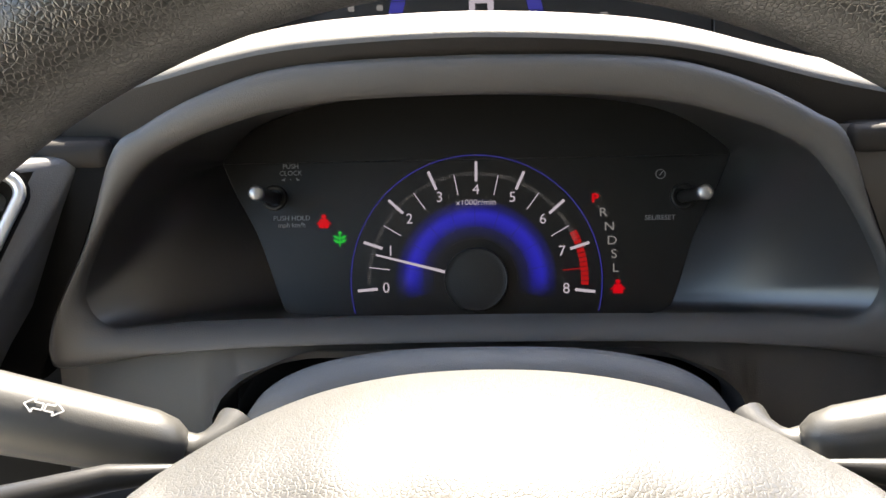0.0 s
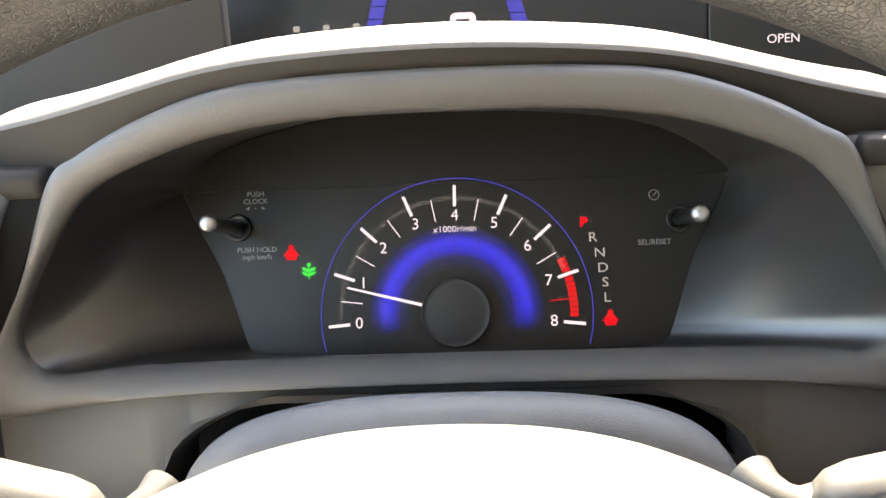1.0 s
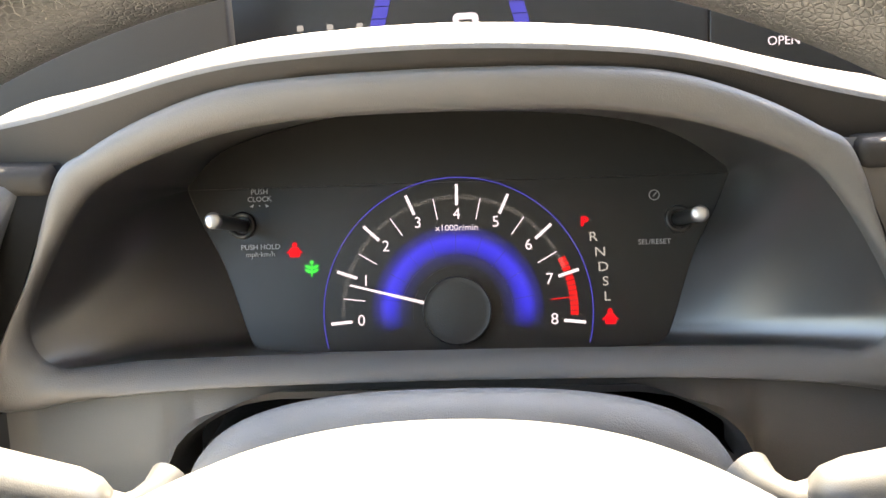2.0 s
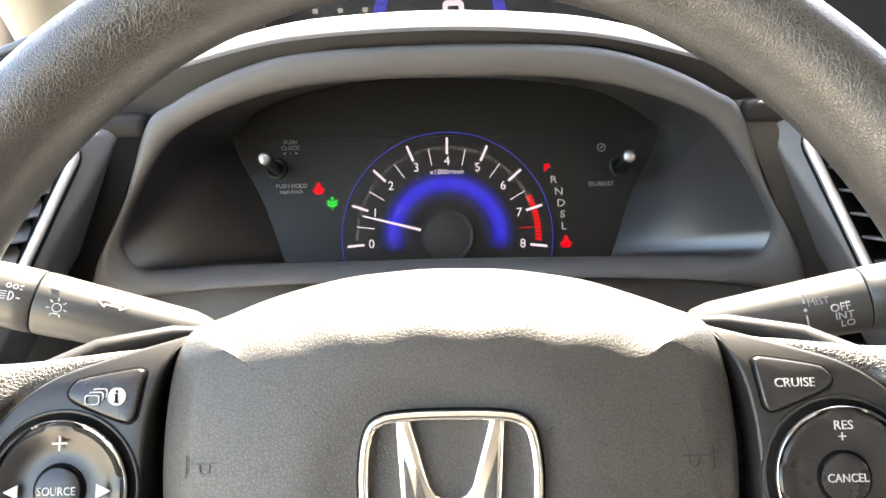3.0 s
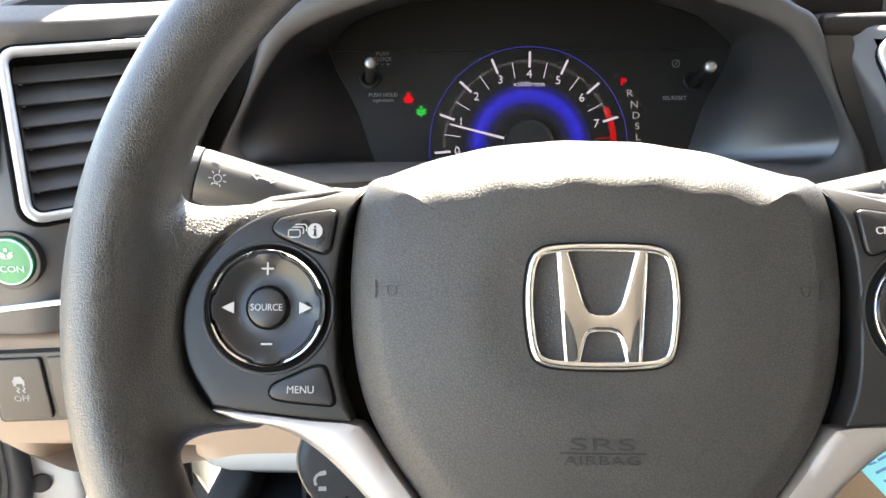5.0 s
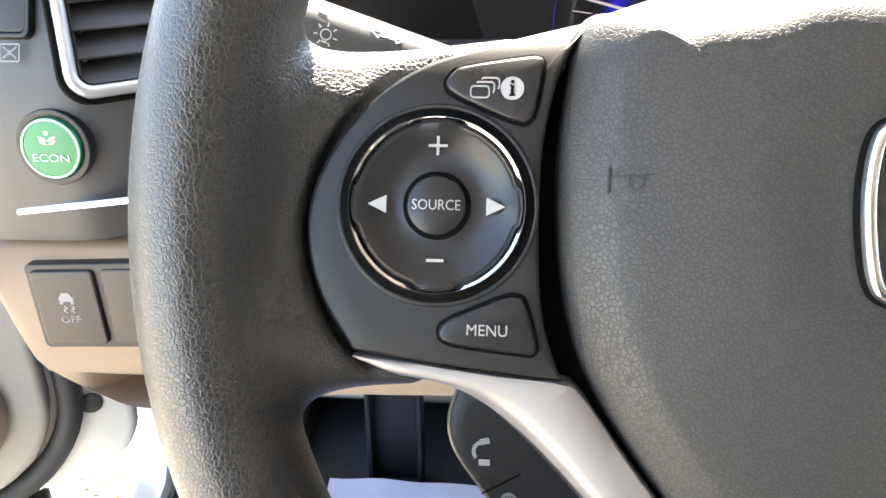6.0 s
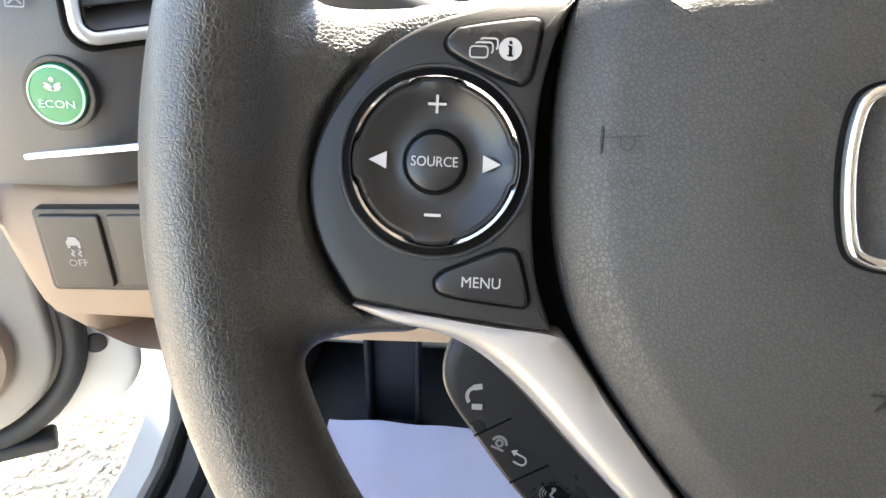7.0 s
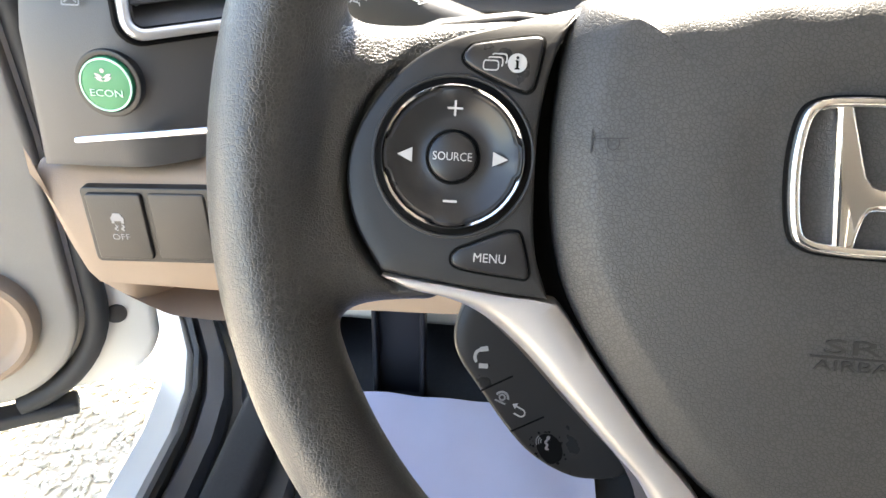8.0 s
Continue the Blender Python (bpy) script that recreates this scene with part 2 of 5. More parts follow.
def solid(field, lo, hi, step):
    """The skin of the body where field(x, y, z) < 0, by surface nets on a grid."""
    ax = [np.arange(a, b + step, step) for a, b in zip(lo, hi)]
    f = field(*np.meshgrid(*ax, indexing="ij"))
    inside = f < 0
    s = [n - 1 for n in f.shape]
    corner = lambda g, i, j, k: g[i:i + s[0], j:j + s[1], k:k + s[2]]
    count = sum(corner(inside, i, j, k).astype(int) for i in (0, 1) for j in (0, 1) for k in (0, 1))
    active = (count > 0) & (count < 8)
    total, hits = np.zeros((*s, 3)), np.zeros(s)
    for a in range(3):
        for p in (0, 1):
            for q in (0, 1):
                c0 = [p, q]
                c0.insert(a, 0)
                c1 = list(c0)
                c1[a] = 1
                f0, f1 = corner(f, *c0), corner(f, *c1)
                cross = (f0 < 0) != (f1 < 0)
                u = np.where(cross, f0 / np.where(cross, f0 - f1, 1), 0)
                place = np.zeros((*s, 3)) + np.array(c0, float)
                place[..., a] = u
                total += np.where(cross[..., None], place, 0)
                hits += cross
    ids = -np.ones(s, int)
    ids[active] = np.arange(active.sum())
    where = np.argwhere(active)
    verts = (where + total[active] / hits[active][:, None]) * step + np.array([a[0] for a in ax])
    faces = []
    for a in range(3):
        b, c = (a + 1) % 3, (a + 2) % 3
        sl0, sl1 = [slice(None)] * 3, [slice(None)] * 3
        sl0[a], sl1[a] = slice(0, -1), slice(1, None)
        i0, i1 = inside[tuple(sl0)], inside[tuple(sl1)]
        e = np.argwhere(i0 != i1)
        e = e[(e[:, b] > 0) & (e[:, c] > 0) & (e[:, b] < s[b]) & (e[:, c] < s[c])]
        quad = []
        for db, dc in ((1, 1), (0, 1), (0, 0), (1, 0)):
            d = e.copy()
            d[:, b] -= db
            d[:, c] -= dc
            quad.append(ids[d[:, 0], d[:, 1], d[:, 2]])
        quad = np.stack(quad, 1)
        flip = ~i0[e[:, 0], e[:, 1], e[:, 2]]
        quad[flip] = quad[flip][:, ::-1]
        faces.append(quad)
    me = bpy.data.meshes.new("solid")
    me.from_pydata(verts.tolist(), [], np.concatenate(faces).tolist())
    return me


def smin(a, b, k):
    h = np.clip(0.5 + 0.5 * (b - a) / k, 0, 1)
    return b + (a - b) * h - k * h * (1 - h)


def capsule(x, y, z, a, b, ra, rb, squash=1.0):
    a, b = np.array(a), np.array(b)
    d = b - a
    u = np.clip(((x - a[0]) * d[0] + (y - a[1]) * d[1] + (z - a[2]) * d[2]) / d.dot(d), 0, 1)
    return np.sqrt((x - a[0] - u * d[0]) ** 2 + (y - a[1] - u * d[1]) ** 2 + ((z - a[2] - u * d[2]) * squash) ** 2) - (ra + (rb - ra) * u)

# ---- steering wheel (x right, y up its plane, z to the driver) ----
WHEEL = pose(0, 0.116, 0.918, 65)
wheel = thing("steering_wheel", WHEEL, "black grained steering wheel with silver spokes and thumb controls", "steering wheel")


def rim_field(x, y, z):
    xx, yy = x + 0.0018, y + 0.0017
    r = np.sqrt(xx * xx + yy * yy) + 1e-9
    ax = np.abs(x)
    side = np.clip(np.abs(xx) / r, 0, 1) ** 2
    f = np.sqrt((r - 0.1680) ** 2 + ((z - 0.0096 - 0.0114 * yy / r) * 0.76) ** 2) - (0.0139 + 0.0014 * side)
    # web towards the control panels, thumb rests above and below it
    qx, qy, qz = np.abs(ax - 0.134) - 0.022, np.abs(y + 0.002) - 0.0255, np.abs(z + 0.005) - 0.005
    web = np.sqrt(np.maximum(qx, 0) ** 2 + np.maximum(qy, 0) ** 2 + np.maximum(qz, 0) ** 2) + np.minimum(np.maximum(qx, np.maximum(qy, qz)), 0) - 0.007
    f = smin(f, web, 0.017)
    f = smin(f, capsule(ax, y, z, (0.150, 0.0310, -0.003), (0.094, 0.0435, -0.010), 0.008, 0.0020), 0.011)
    f = smin(f, capsule(ax, y, z, (0.152, -0.031, 0.000), (0.122, -0.0368, -0.003), 0.011, 0.0025), 0.013)
    # seat of the control panel, cut out of the web
    seat_cut = np.maximum(np.sqrt((ax - 0.1045) ** 2 + (y + 0.003) ** 2) - 0.0424, 0.0015 - z)
    seat_cut = np.maximum(seat_cut, -0.0365 - y)
    f = -smin(-f, seat_cut, 0.0025)
    # foot of the lower spokes
    f = smin(f, capsule(ax, y, z, (0.030, -0.168, 0.0), (0.030, -0.140, -0.006), 0.012, 0.008), 0.012)
    return f


part("rim", solid(rim_field, (-0.194, -0.194, -0.026), (0.194, 0.194, 0.046), 0.0017), LEATHER, wheel, "black grained rim", sharp=180)

HUB = mirrored([(0, 0.0765), (0.030, 0.0748), (0.0560, 0.0692), (0.0755, 0.0595), (0.0843, 0.0460), (0.0872, 0.018), (0.0864, -0.006), (0.0830, -0.0255), (0.0772, -0.0400), (0.0680, -0.0545), (0.0560, -0.0700), (0.0425, -0.0850), (0.0240, -0.0990), (0, -0.104)])
hub_line = curve_through(HUB, 8)


def hub_top(x, y):
    return 0.0188 - 1.5 * x * x - 1.2 * (y - 0.002) ** 2 - 0.0026 * math.exp(-(math.hypot(x / 1.15, y - 0.004) / 0.031) ** 6)


# how the cover's edge falls away: inset from the outline and drop, along the top and along the sides
EDGE_TOP = ((0.0320, 0.0), (0.0300, 0.0003), (0.0280, 0.0011), (0.0245, 0.0033), (0.0195, 0.0080), (0.0160, 0.0127), (0.0120, 0.0211), (0.0085, 0.0316), (0.0055, 0.0441), (0.0030, 0.0607), (0.0005, 0.0870), (0.0, 0.1000))
EDGE_SIDE = ((0.0130, 0.0), (0.0116, 0.0002), (0.0098, 0.0008), (0.0078, 0.0016), (0.0060, 0.0024), (0.0044, 0.0032), (0.0030, 0.0040), (0.0020, 0.0048), (0.0011, 0.0060), (0.0005, 0.0080), (0.0002, 0.0120), (0.0, 0.0200))


def airbag_cover():
    o = anticlockwise(hub_line)
    n = len(o)
    normal = []
    for k in range(n):
        e = o[(k + 2) % n] - o[k - 2]
        normal.append(Vector((e.y, -e.x)).normalized())
    rings = []
    for (wt, ht), (ws, hs) in zip(reversed(EDGE_TOP), reversed(EDGE_SIDE)):
        ring = []
        for q, m in zip(o, normal):
            up = max(0, m.y) ** 1.4
            deep = max(0, m.y) ** 2.2
            w, h = ws + (wt - ws) * up, hs + (ht - hs) * deep
            c = q - m * w * (1 + 0.030 * up * math.sin(q.x * 215))
            ring.append((c.x, c.y, hub_top(c.x, c.y) - h))
        rings.append(ring)
    rings.insert(0, [(x, y, z - 0.008) for x, y, z in rings[0]])
    last = [Vector(q) for q in rings[-1]]
    for s in range(1, 24):
        u = s / 24
        rings.append([(q.x * (1 - u), q.y * (1 - u), hub_top(q.x * (1 - u), q.y * (1 - u))) for q in last])
    return loft(rings, cap_end=True)


cover = part("airbag_cover", airbag_cover(), COVER, wheel, "domed black grained airbag cover", sharp=180)
part("backing", plate([Vector((q.x * 1.17, q.y * (0.64 if q.y > 0 else 1.03))) for q in hub_line], -0.060, -0.009, 0.002), GAP, wheel)

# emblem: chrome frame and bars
EX = 0.0007
EMB = [q + Vector((EX, 0)) for q in curve_through(mirrored([(0, 0.0250), (0.0130, 0.0247), (0.0208, 0.0231), (0.0245, 0.0180), (0.0258, 0.0050), (0.0240, -0.0108), (0.0196, -0.0156), (0.0105, -0.0169), (0, -0.0171)]), 6)]
emblem = part("emblem", ring_plate(EMB, inward(anticlockwise(EMB), 0.0028), 0.0090, 0.0200, 0.0012), CHROME, wheel, "chrome emblem in a rounded frame", sharp=60)
part("emblem_groove", ring_plate(inward(anticlockwise(EMB), -0.0007), inward(anticlockwise(EMB), 0.0002), 0.0090, 0.0170, 0.0002), GAP, emblem)
H_HALF = [(0.0157, 0.0230), (0.0112, 0.0230), (0.0070, 0.0085), (0.0058, 0.0044), (0.0042, 0.0022), (0.0022, 0.0014)]
H_LOW = [(0.0024, -0.0048), (0.0042, -0.0052), (0.0052, -0.0066), (0.0060, -0.0095), (0.0073, -0.0152), (0.0131, -0.0152)]
h_out = [(-x + EX, y) for x, y in H_HALF] + [(x + EX, y) for x, y in H_HALF[::-1]] + [(x + EX, y) for x, y in H_LOW[::-1]] + [(-x + EX, y) for x, y in H_LOW]
part("emblem_bar", plate(h_out, 0.0090, 0.0194, 0.0019, 5), CHROME, emblem, sharp=30)

# words pressed into the cover
part("pressed_line", moved(flat([stroke((-0.0137, -0.0447), (0.0147, -0.0447), 0.0006)]), pose(0, 0, hub_top(0, -0.0445) - 0.00005)), PRESSED, cover)
lettering("SRS", 0.0041, PRESSED, cover, pose(0.0005, -0.0419, hub_top(0, -0.0419) + 0.0001, 5.9), "pressed_letters", squeeze=2.55)
lettering("AIRBAG", 0.0030, PRESSED, cover, pose(0.0005, -0.0472, hub_top(0, -0.0472) + 0.0001, 6.6), "pressed_letters", squeeze=1.75)


def horn_mark(sx):
    """A thin pressed horn: bar on the outer side, tube and bell towards the middle."""
    x0 = sx * 0.0715
    o = [stroke((-0.0050, 0.0032), (-0.0050, -0.0032), 0.0004), stroke((-0.0050, 0.0006), (0.0050, 0.0012), 0.00035), arc_band(0.0014, 0.00175, 180, 360, 12, 0.0010, -0.0006), stroke((-0.0006, 0.0008), (-0.0006, -0.0006), 0.00035), stroke((0.0026, 0.0010), (0.0026, -0.0006), 0.00035)]
    tilt = math.degrees(math.atan(3.0 * 0.0715)) * sx
    return moved(flat(o), pose(x0, 0.0098, hub_top(x0, 0.0098) + 0.0002, 0.5, tilt, 0) @ Matrix.Diagonal((-sx, 1, 1, 1)))


for sx in (-1, 1):
    part("horn_mark", horn_mark(sx), PRESSED, cover)


# control panels at nine and three o'clock
def bent(bm):
    """The panel falls away from the driver at its upper edge."""
    for v in bm.verts:
        v.co.z -= 0.010 * max(0.0, (v.co.y - 0.030) / 0.02) ** 2
    return bm


PANEL = curve_through([(-0.0800, 0.0490), (-0.1050, 0.0413), (-0.1193, 0.0360), (-0.1310, 0.0277), (-0.1400, 0.0165), (-0.1450, 0.0055), (-0.1460, -0.0060), (-0.1425, -0.0190), (-0.1345, -0.0316)], 6, False)[:-1] + curve_through([(-0.1345, -0.0316), (-0.1166, -0.0338), (-0.0980, -0.0357), (-0.0850, -0.0366)], 4, False)[:-1] + curve_through([(-0.0850, -0.0366), (-0.0895, -0.0236), (-0.0912, -0.0072), (-0.0910, 0.0172), (-0.0870, 0.0364), (-0.0800, 0.0490)], 5, False)[:-1]
UPPER_KEY = curve_through([(-0.1138, 0.0310), (-0.1122, 0.0343), (-0.1090, 0.0358), (-0.0960, 0.0381), (-0.0925, 0.0382), (-0.0915, 0.0362), (-0.0930, 0.0262), (-0.0943, 0.0233), (-0.0975, 0.0230), (-0.1100, 0.0280)], 4)
LOWER_KEY = curve_through([(-0.1138, -0.0262), (-0.1122, -0.0238), (-0.1085, -0.0220), (-0.0995, -0.0180), (-0.0960, -0.0175), (-0.0940, -0.0190), (-0.0914, -0.0280), (-0.0918, -0.0305), (-0.0945, -0.0307), (-0.1110, -0.0290)], 4)
DX, DY = -0.1152, 0.0031


def dial_ring():
    """A chrome ring with four notches where the pad's lips show."""
    rings, n = [], 96
    for k in range(n):
        a = 2 * math.pi * k / n
        d = abs(((math.degrees(a) + 45) % 90) - 45)
        w = 0.0011 if d > 15 else 0.0005
        c, s = math.cos(a), math.sin(a)
        rings.append([(r * c, r * s, z) for r, z in ((0.0208, 0.003), (0.0208, 0.0074), (0.0206, 0.0082), (0.0203, 0.0085), (0.0208 - w, 0.0082), (0.0207 - w, 0.0076), (0.0206 - w, 0.003))])
    rings.append(rings[0])
    return loft(rings)


def dial_pad():
    n, rings = 96, []
    for r, z in ((0.0200, 0.004), (0.0199, 0.0074), (0.0190, 0.0080), (0.0172, 0.0078), (0.0150, 0.0066), (0.0120, 0.0058), (0.0095, 0.0056), (0.0080, 0.0058), (0.0076, 0.0050), (0.0076, 0.0035)):
        ring = []
        for k in range(n):
            a = 2 * math.pi * k / n
            d = abs(((math.degrees(a) + 45) % 90) - 45)
            lip = 0.0006 * max(0, 1 - d / 18) if r > 0.015 else 0
            cut = 0.0 if d < 15 or r < 0.0188 else 0.0010
            ring.append(((r - cut) * math.cos(a), (r - cut) * math.sin(a), z + lip))
        rings.append(ring)
    return loft(rings, cap_start=True, cap_end=True)


def icon_cards():
    o = []
    for k in range(3):
        w, h = 0.0052, 0.0034
        box = [q + Vector((k * 0.0013, k * 0.0011)) for q in rounded_box(w, h, 0.0011)]
        ring = inward(box, 0.0004)
        keep = range(len(box)) if k == 0 else (20, 21, 22, 23, 0, 1, 2, 3, 4, 5, 6, 7, 8)
        for i in keep:
            j = (i + 1) % len(box)
            o.append([box[i], box[j], ring[j], ring[i]])
    return o


def control_panel(sx):
    flip = Matrix.Diagonal((-sx, 1, 1, 1))
    side = lambda bm: moved(bm, flip)
    panel = part("control_panel", side(bent(plate(PANEL, -0.008, 0.0055, 0.0012, 3, 1e-5))), POD, wheel, "satin black thumb control panel", sharp=45)
    part("recess", side(moved(ring_plate(circle(0.0226, 64), circle(0.0200, 64), 0.002, 0.0058, 0.0002), pose(DX, DY, 0))), GAP, panel)
    part("collar", side(moved(ring_plate(circle(0.0238, 64), circle(0.0226, 64), 0.002, 0.0062, 0.0005), pose(DX, DY, 0))), POD, panel)
    part("dial_ring", side(moved(dial_ring(), pose(DX, DY, 0))), CHROME, panel, "thin chrome ring")
    part("dial_pad", side(moved(dial_pad(), pose(DX, DY, 0))), KEY, panel)
    part("centre_groove", side(moved(ring_plate(circle(0.0079, 48), circle(0.0068, 48), 0.004, 0.0062, 0.0001), pose(DX, DY, 0))), GAP, panel)
    part("centre_button", side(moved(spun([(0.0069, 0.003), (0.0070, 0.0068), (0.0067, 0.0074), (0.0058, 0.0077), (0.003, 0.0079), (0.0005, 0.008)]), pose(DX, DY, 0))), KEY, panel)
    part("key_gap", side(bent(plate([q * 1.0 for q in inward(anticlockwise(UPPER_KEY), -0.0008)], 0.003, 0.0058, 0.0001, 1, 1e-5))), GAP, panel)
    part("upper_key", side(bent(plate(UPPER_KEY, 0.003, 0.0072, 0.0009, 4, 0.0003))), KEY, panel)
    if sx < 0:
        part("key_gap", plate(inward(anticlockwise(LOWER_KEY), -0.0008), 0.003, 0.0058, 0.0001, 1), GAP, panel)
        part("lower_key", plate(LOWER_KEY, 0.003, 0.0072, 0.0009, 4, 0.0003), KEY, panel)
        lettering("SOURCE", 0.0024, PRINT, panel, pose(DX, DY, 0.0081), squeeze=0.88)
        lettering("MENU", 0.0026, PRINT, panel, pose(-0.1026, -0.0255, 0.0083), squeeze=0.95)
        part("plus_sign", flat([stroke((DX - 0.0022, DY + 0.0138), (DX + 0.0022, DY + 0.0138), 0.0006), stroke((DX, DY + 0.0116), (DX, DY + 0.0160), 0.0006)], 0.0074), PRINT, panel)
        part("minus_sign", flat([stroke((DX - 0.0020, DY - 0.0128), (DX + 0.0020, DY - 0.0128), 0.0007)], 0.0069), PRINT, panel)
        for d in (-1, 1):
            part("arrow", flat([[(DX + d * 0.0160, DY), (DX + d * 0.0116, DY + 0.0021), (DX + d * 0.0116, DY - 0.0021)]], 0.0078), PRINT, panel)
        part("icon", moved(flat(icon_cards()), pose(-0.1059, 0.0294, 0.0079, -3) @ Matrix.Diagonal((0.88, 0.88, 1, 1))), PRINT, panel)
        part("icon", moved(flat([circle(0.0027, 28)]), pose(-0.0985, 0.0303, 0.0078, -3)), PRINT, panel)
        part("icon", moved(flat([circle(0.0004, 12, 0, 0.0015), stroke((0, 0.0006), (0, -0.0016), 0.0007), stroke((-0.0007, -0.0016), (0.0007, -0.0016), 0.0004), stroke((-0.0006, 0.0006), (0, 0.0006), 0.0004)]), pose(-0.0985, 0.0303, 0.0080, -3)), GAP, panel)
    else:
        lettering("CRUISE", 0.0026, PRINT, panel, pose(0.1022, 0.0306, 0.0079, -3))
        lettering("RES", 0.0026, PRINT, panel, pose(-DX, DY + 0.0150, 0.0079))
        lettering("SET", 0.0026, PRINT, panel, pose(-DX + 0.0004, DY - 0.0148, 0.0078))
        lettering("CANCEL", 0.0024, PRINT, panel, pose(-DX, DY, 0.0081), squeeze=0.9)
        part("plus_sign", flat([stroke((-DX - 0.0011, DY + 0.0118), (-DX + 0.0011, DY + 0.0118), 0.0003), stroke((-DX, DY + 0.0107), (-DX, DY + 0.0129), 0.0003)], 0.0067), PRINT, panel)
        part("minus_sign", flat([stroke((-DX - 0.0009, DY - 0.0118), (-DX + 0.0011, DY - 0.0118), 0.0004)], 0.0066), PRINT, panel)


control_panel(-1)
control_panel(1)

# silver lower spokes
TOP = curve_through([(-0.1340, -0.0325), (-0.1170, -0.0345), (-0.0985, -0.0365), (-0.0850, -0.0374), (-0.0800, -0.0402), (-0.0682, -0.0559), (-0.0516, -0.0768), (-0.0360, -0.0935), (-0.0240, -0.114), (-0.0200, -0.140), (-0.0190, -0.158)], 5, False)
LOW = curve_through([(-0.1345, -0.0336), (-0.1265, -0.0372), (-0.1150, -0.0391), (-0.1043, -0.0434), (-0.0918, -0.0527), (-0.0773, -0.0670), (-0.0628, -0.0814), (-0.0509, -0.0945), (-0.0430, -0.114), (-0.0400, -0.140), (-0.0390, -0.158)], 5, False)


def spoke(sx):
    rings = []
    for a, b in zip(TOP, LOW):
        n = (b - a)
        line = [(a, -0.012), (a, 0.0036), (a + n * 0.04, 0.0046), (a + n * 0.30, 0.0052), (a + n * 0.66, 0.0050), (a + n * 0.80, 0.0043), (a + n * 0.90, 0.0028), (a + n * 0.97, 0.0004), (b, -0.0030), (b, -0.012)]
        rings.append([(-sx * q.x, q.y, z) for q, z in line])
    return loft(rings, cap_start=True, cap_end=True)


def spoke_shell(sx):
    """The dark shell behind the silver trim, which shows along its lower edge."""
    rings = []
    for a, b in list(zip(TOP, LOW))[12:]:
        n = (b - a).normalized()
        c = b + n * 0.0035
        line = [(a, -0.030), (a, -0.0125), (b, -0.0125), (c, -0.020), (c, -0.030)]
        rings.append([(-sx * q.x, q.y, z) for q, z in line])
    return loft(rings, cap_start=True, cap_end=True)


for sx in (-1, 1):
    part("spoke_back", swept([(sx * 0.150, 0.030, -0.024), (sx * 0.125, 0.0455, -0.038), (sx * 0.100, 0.0505, -0.043), (sx * 0.084, 0.0515, -0.047)], [0.006, 0.0042, 0.0036, 0.002], 16), POD, wheel)
    part("spoke_shell", spoke_shell(sx), SWITCH, wheel, "dark back shell of the spoke", sharp=50)
    part("spoke_trim", spoke(sx), SILVER, wheel, "satin silver spoke trim", sharp=50)

# telephone keys behind the lower left spoke
PHONE_LINE = curve_through([(-0.1085, -0.0450), (-0.1134, -0.0519), (-0.1143, -0.0605), (-0.1113, -0.0685), (-0.1036, -0.0786), (-0.0948, -0.0898), (-0.0860, -0.0990), (-0.0755, -0.1052), (-0.0640, -0.1078), (-0.0500, -0.1040), (-0.0580, -0.0880), (-0.0800, -0.0640), (-0.0960, -0.0480)], 5)
keypad = part("telephone_keypad", plate(PHONE_LINE, -0.060, -0.0400, 0.0016, 3, 1e-5), KEY, wheel, "dark telephone keypad below the spoke")
for a, b in (((-0.1036, -0.0786), (-0.0925, -0.0722)), ((-0.0920, -0.0925), (-0.0805, -0.0860))):
    part("key_gap", flat([stroke(a, b, 0.0006)], -0.0399), GAP, keypad)
part("icon", moved(flat([arc_band(0.0022, 0.0033, 100, 215, 12), stroke((-0.0006, 0.0028), (0.0022, 0.0030), 0.0017), stroke((-0.0016, -0.0030), (0.0016, -0.0034), 0.0017)]), pose(-0.1036, -0.0662, -0.0397, 0, 0, 8)), PRINT, keypad)
part("icon", moved(flat([arc_band(0.0018, 0.0026, 10, 170, 10) , arc_band(0.0007, 0.0013, 0, 359, 12, 0, 0.0002), stroke((-0.0020, -0.0016), (0.0020, -0.0016), 0.0006)]), pose(-0.0958, -0.0804, -0.0397, 0, 0, -20)), GREYPRINT, keypad)
part("icon", moved(flat([arc_band(0.0011, 0.0016, -90, 90, 10, 0.0012), stroke((0.0012, 0.00135), (-0.0016, 0.00135), 0.0005), stroke((0.0012, -0.00135), (-0.0010, -0.00135), 0.0005), [(-0.0030, 0.00135), (-0.0014, 0.0025), (-0.0014, 0.0002)]]), pose(-0.0898, -0.0848, -0.0397, 0, 0, -25)), PRINT, keypad)
wear_rnd = random.Random(11)
worn = [curve_through([(-0.0052, 0.0005), (-0.0022, 0.0040), (0.0030, 0.0034), (0.0062, -0.0004), (0.0040, -0.0046), (-0.0025, -0.0034)], 4)]
for k in range(26):
    a, d = wear_rnd.uniform(0, 6.28), wear_rnd.uniform(0.0040, 0.0078)
    r, cx, cy = wear_rnd.uniform(0.0002, 0.0006), d * math.cos(a) * 1.15 + 0.0008, d * math.sin(a) * 0.75
    worn.append([(cx + r * wear_rnd.uniform(0.6, 1.3) * math.cos(b), cy + r * wear_rnd.uniform(0.6, 1.3) * math.sin(b)) for b in (0, 1.2, 2.5, 3.7, 5.0)])
part("key_wear", moved(flat(worn), pose(-0.0780, -0.0968, -0.0398, 0, 0, -38)), GAP, keypad)
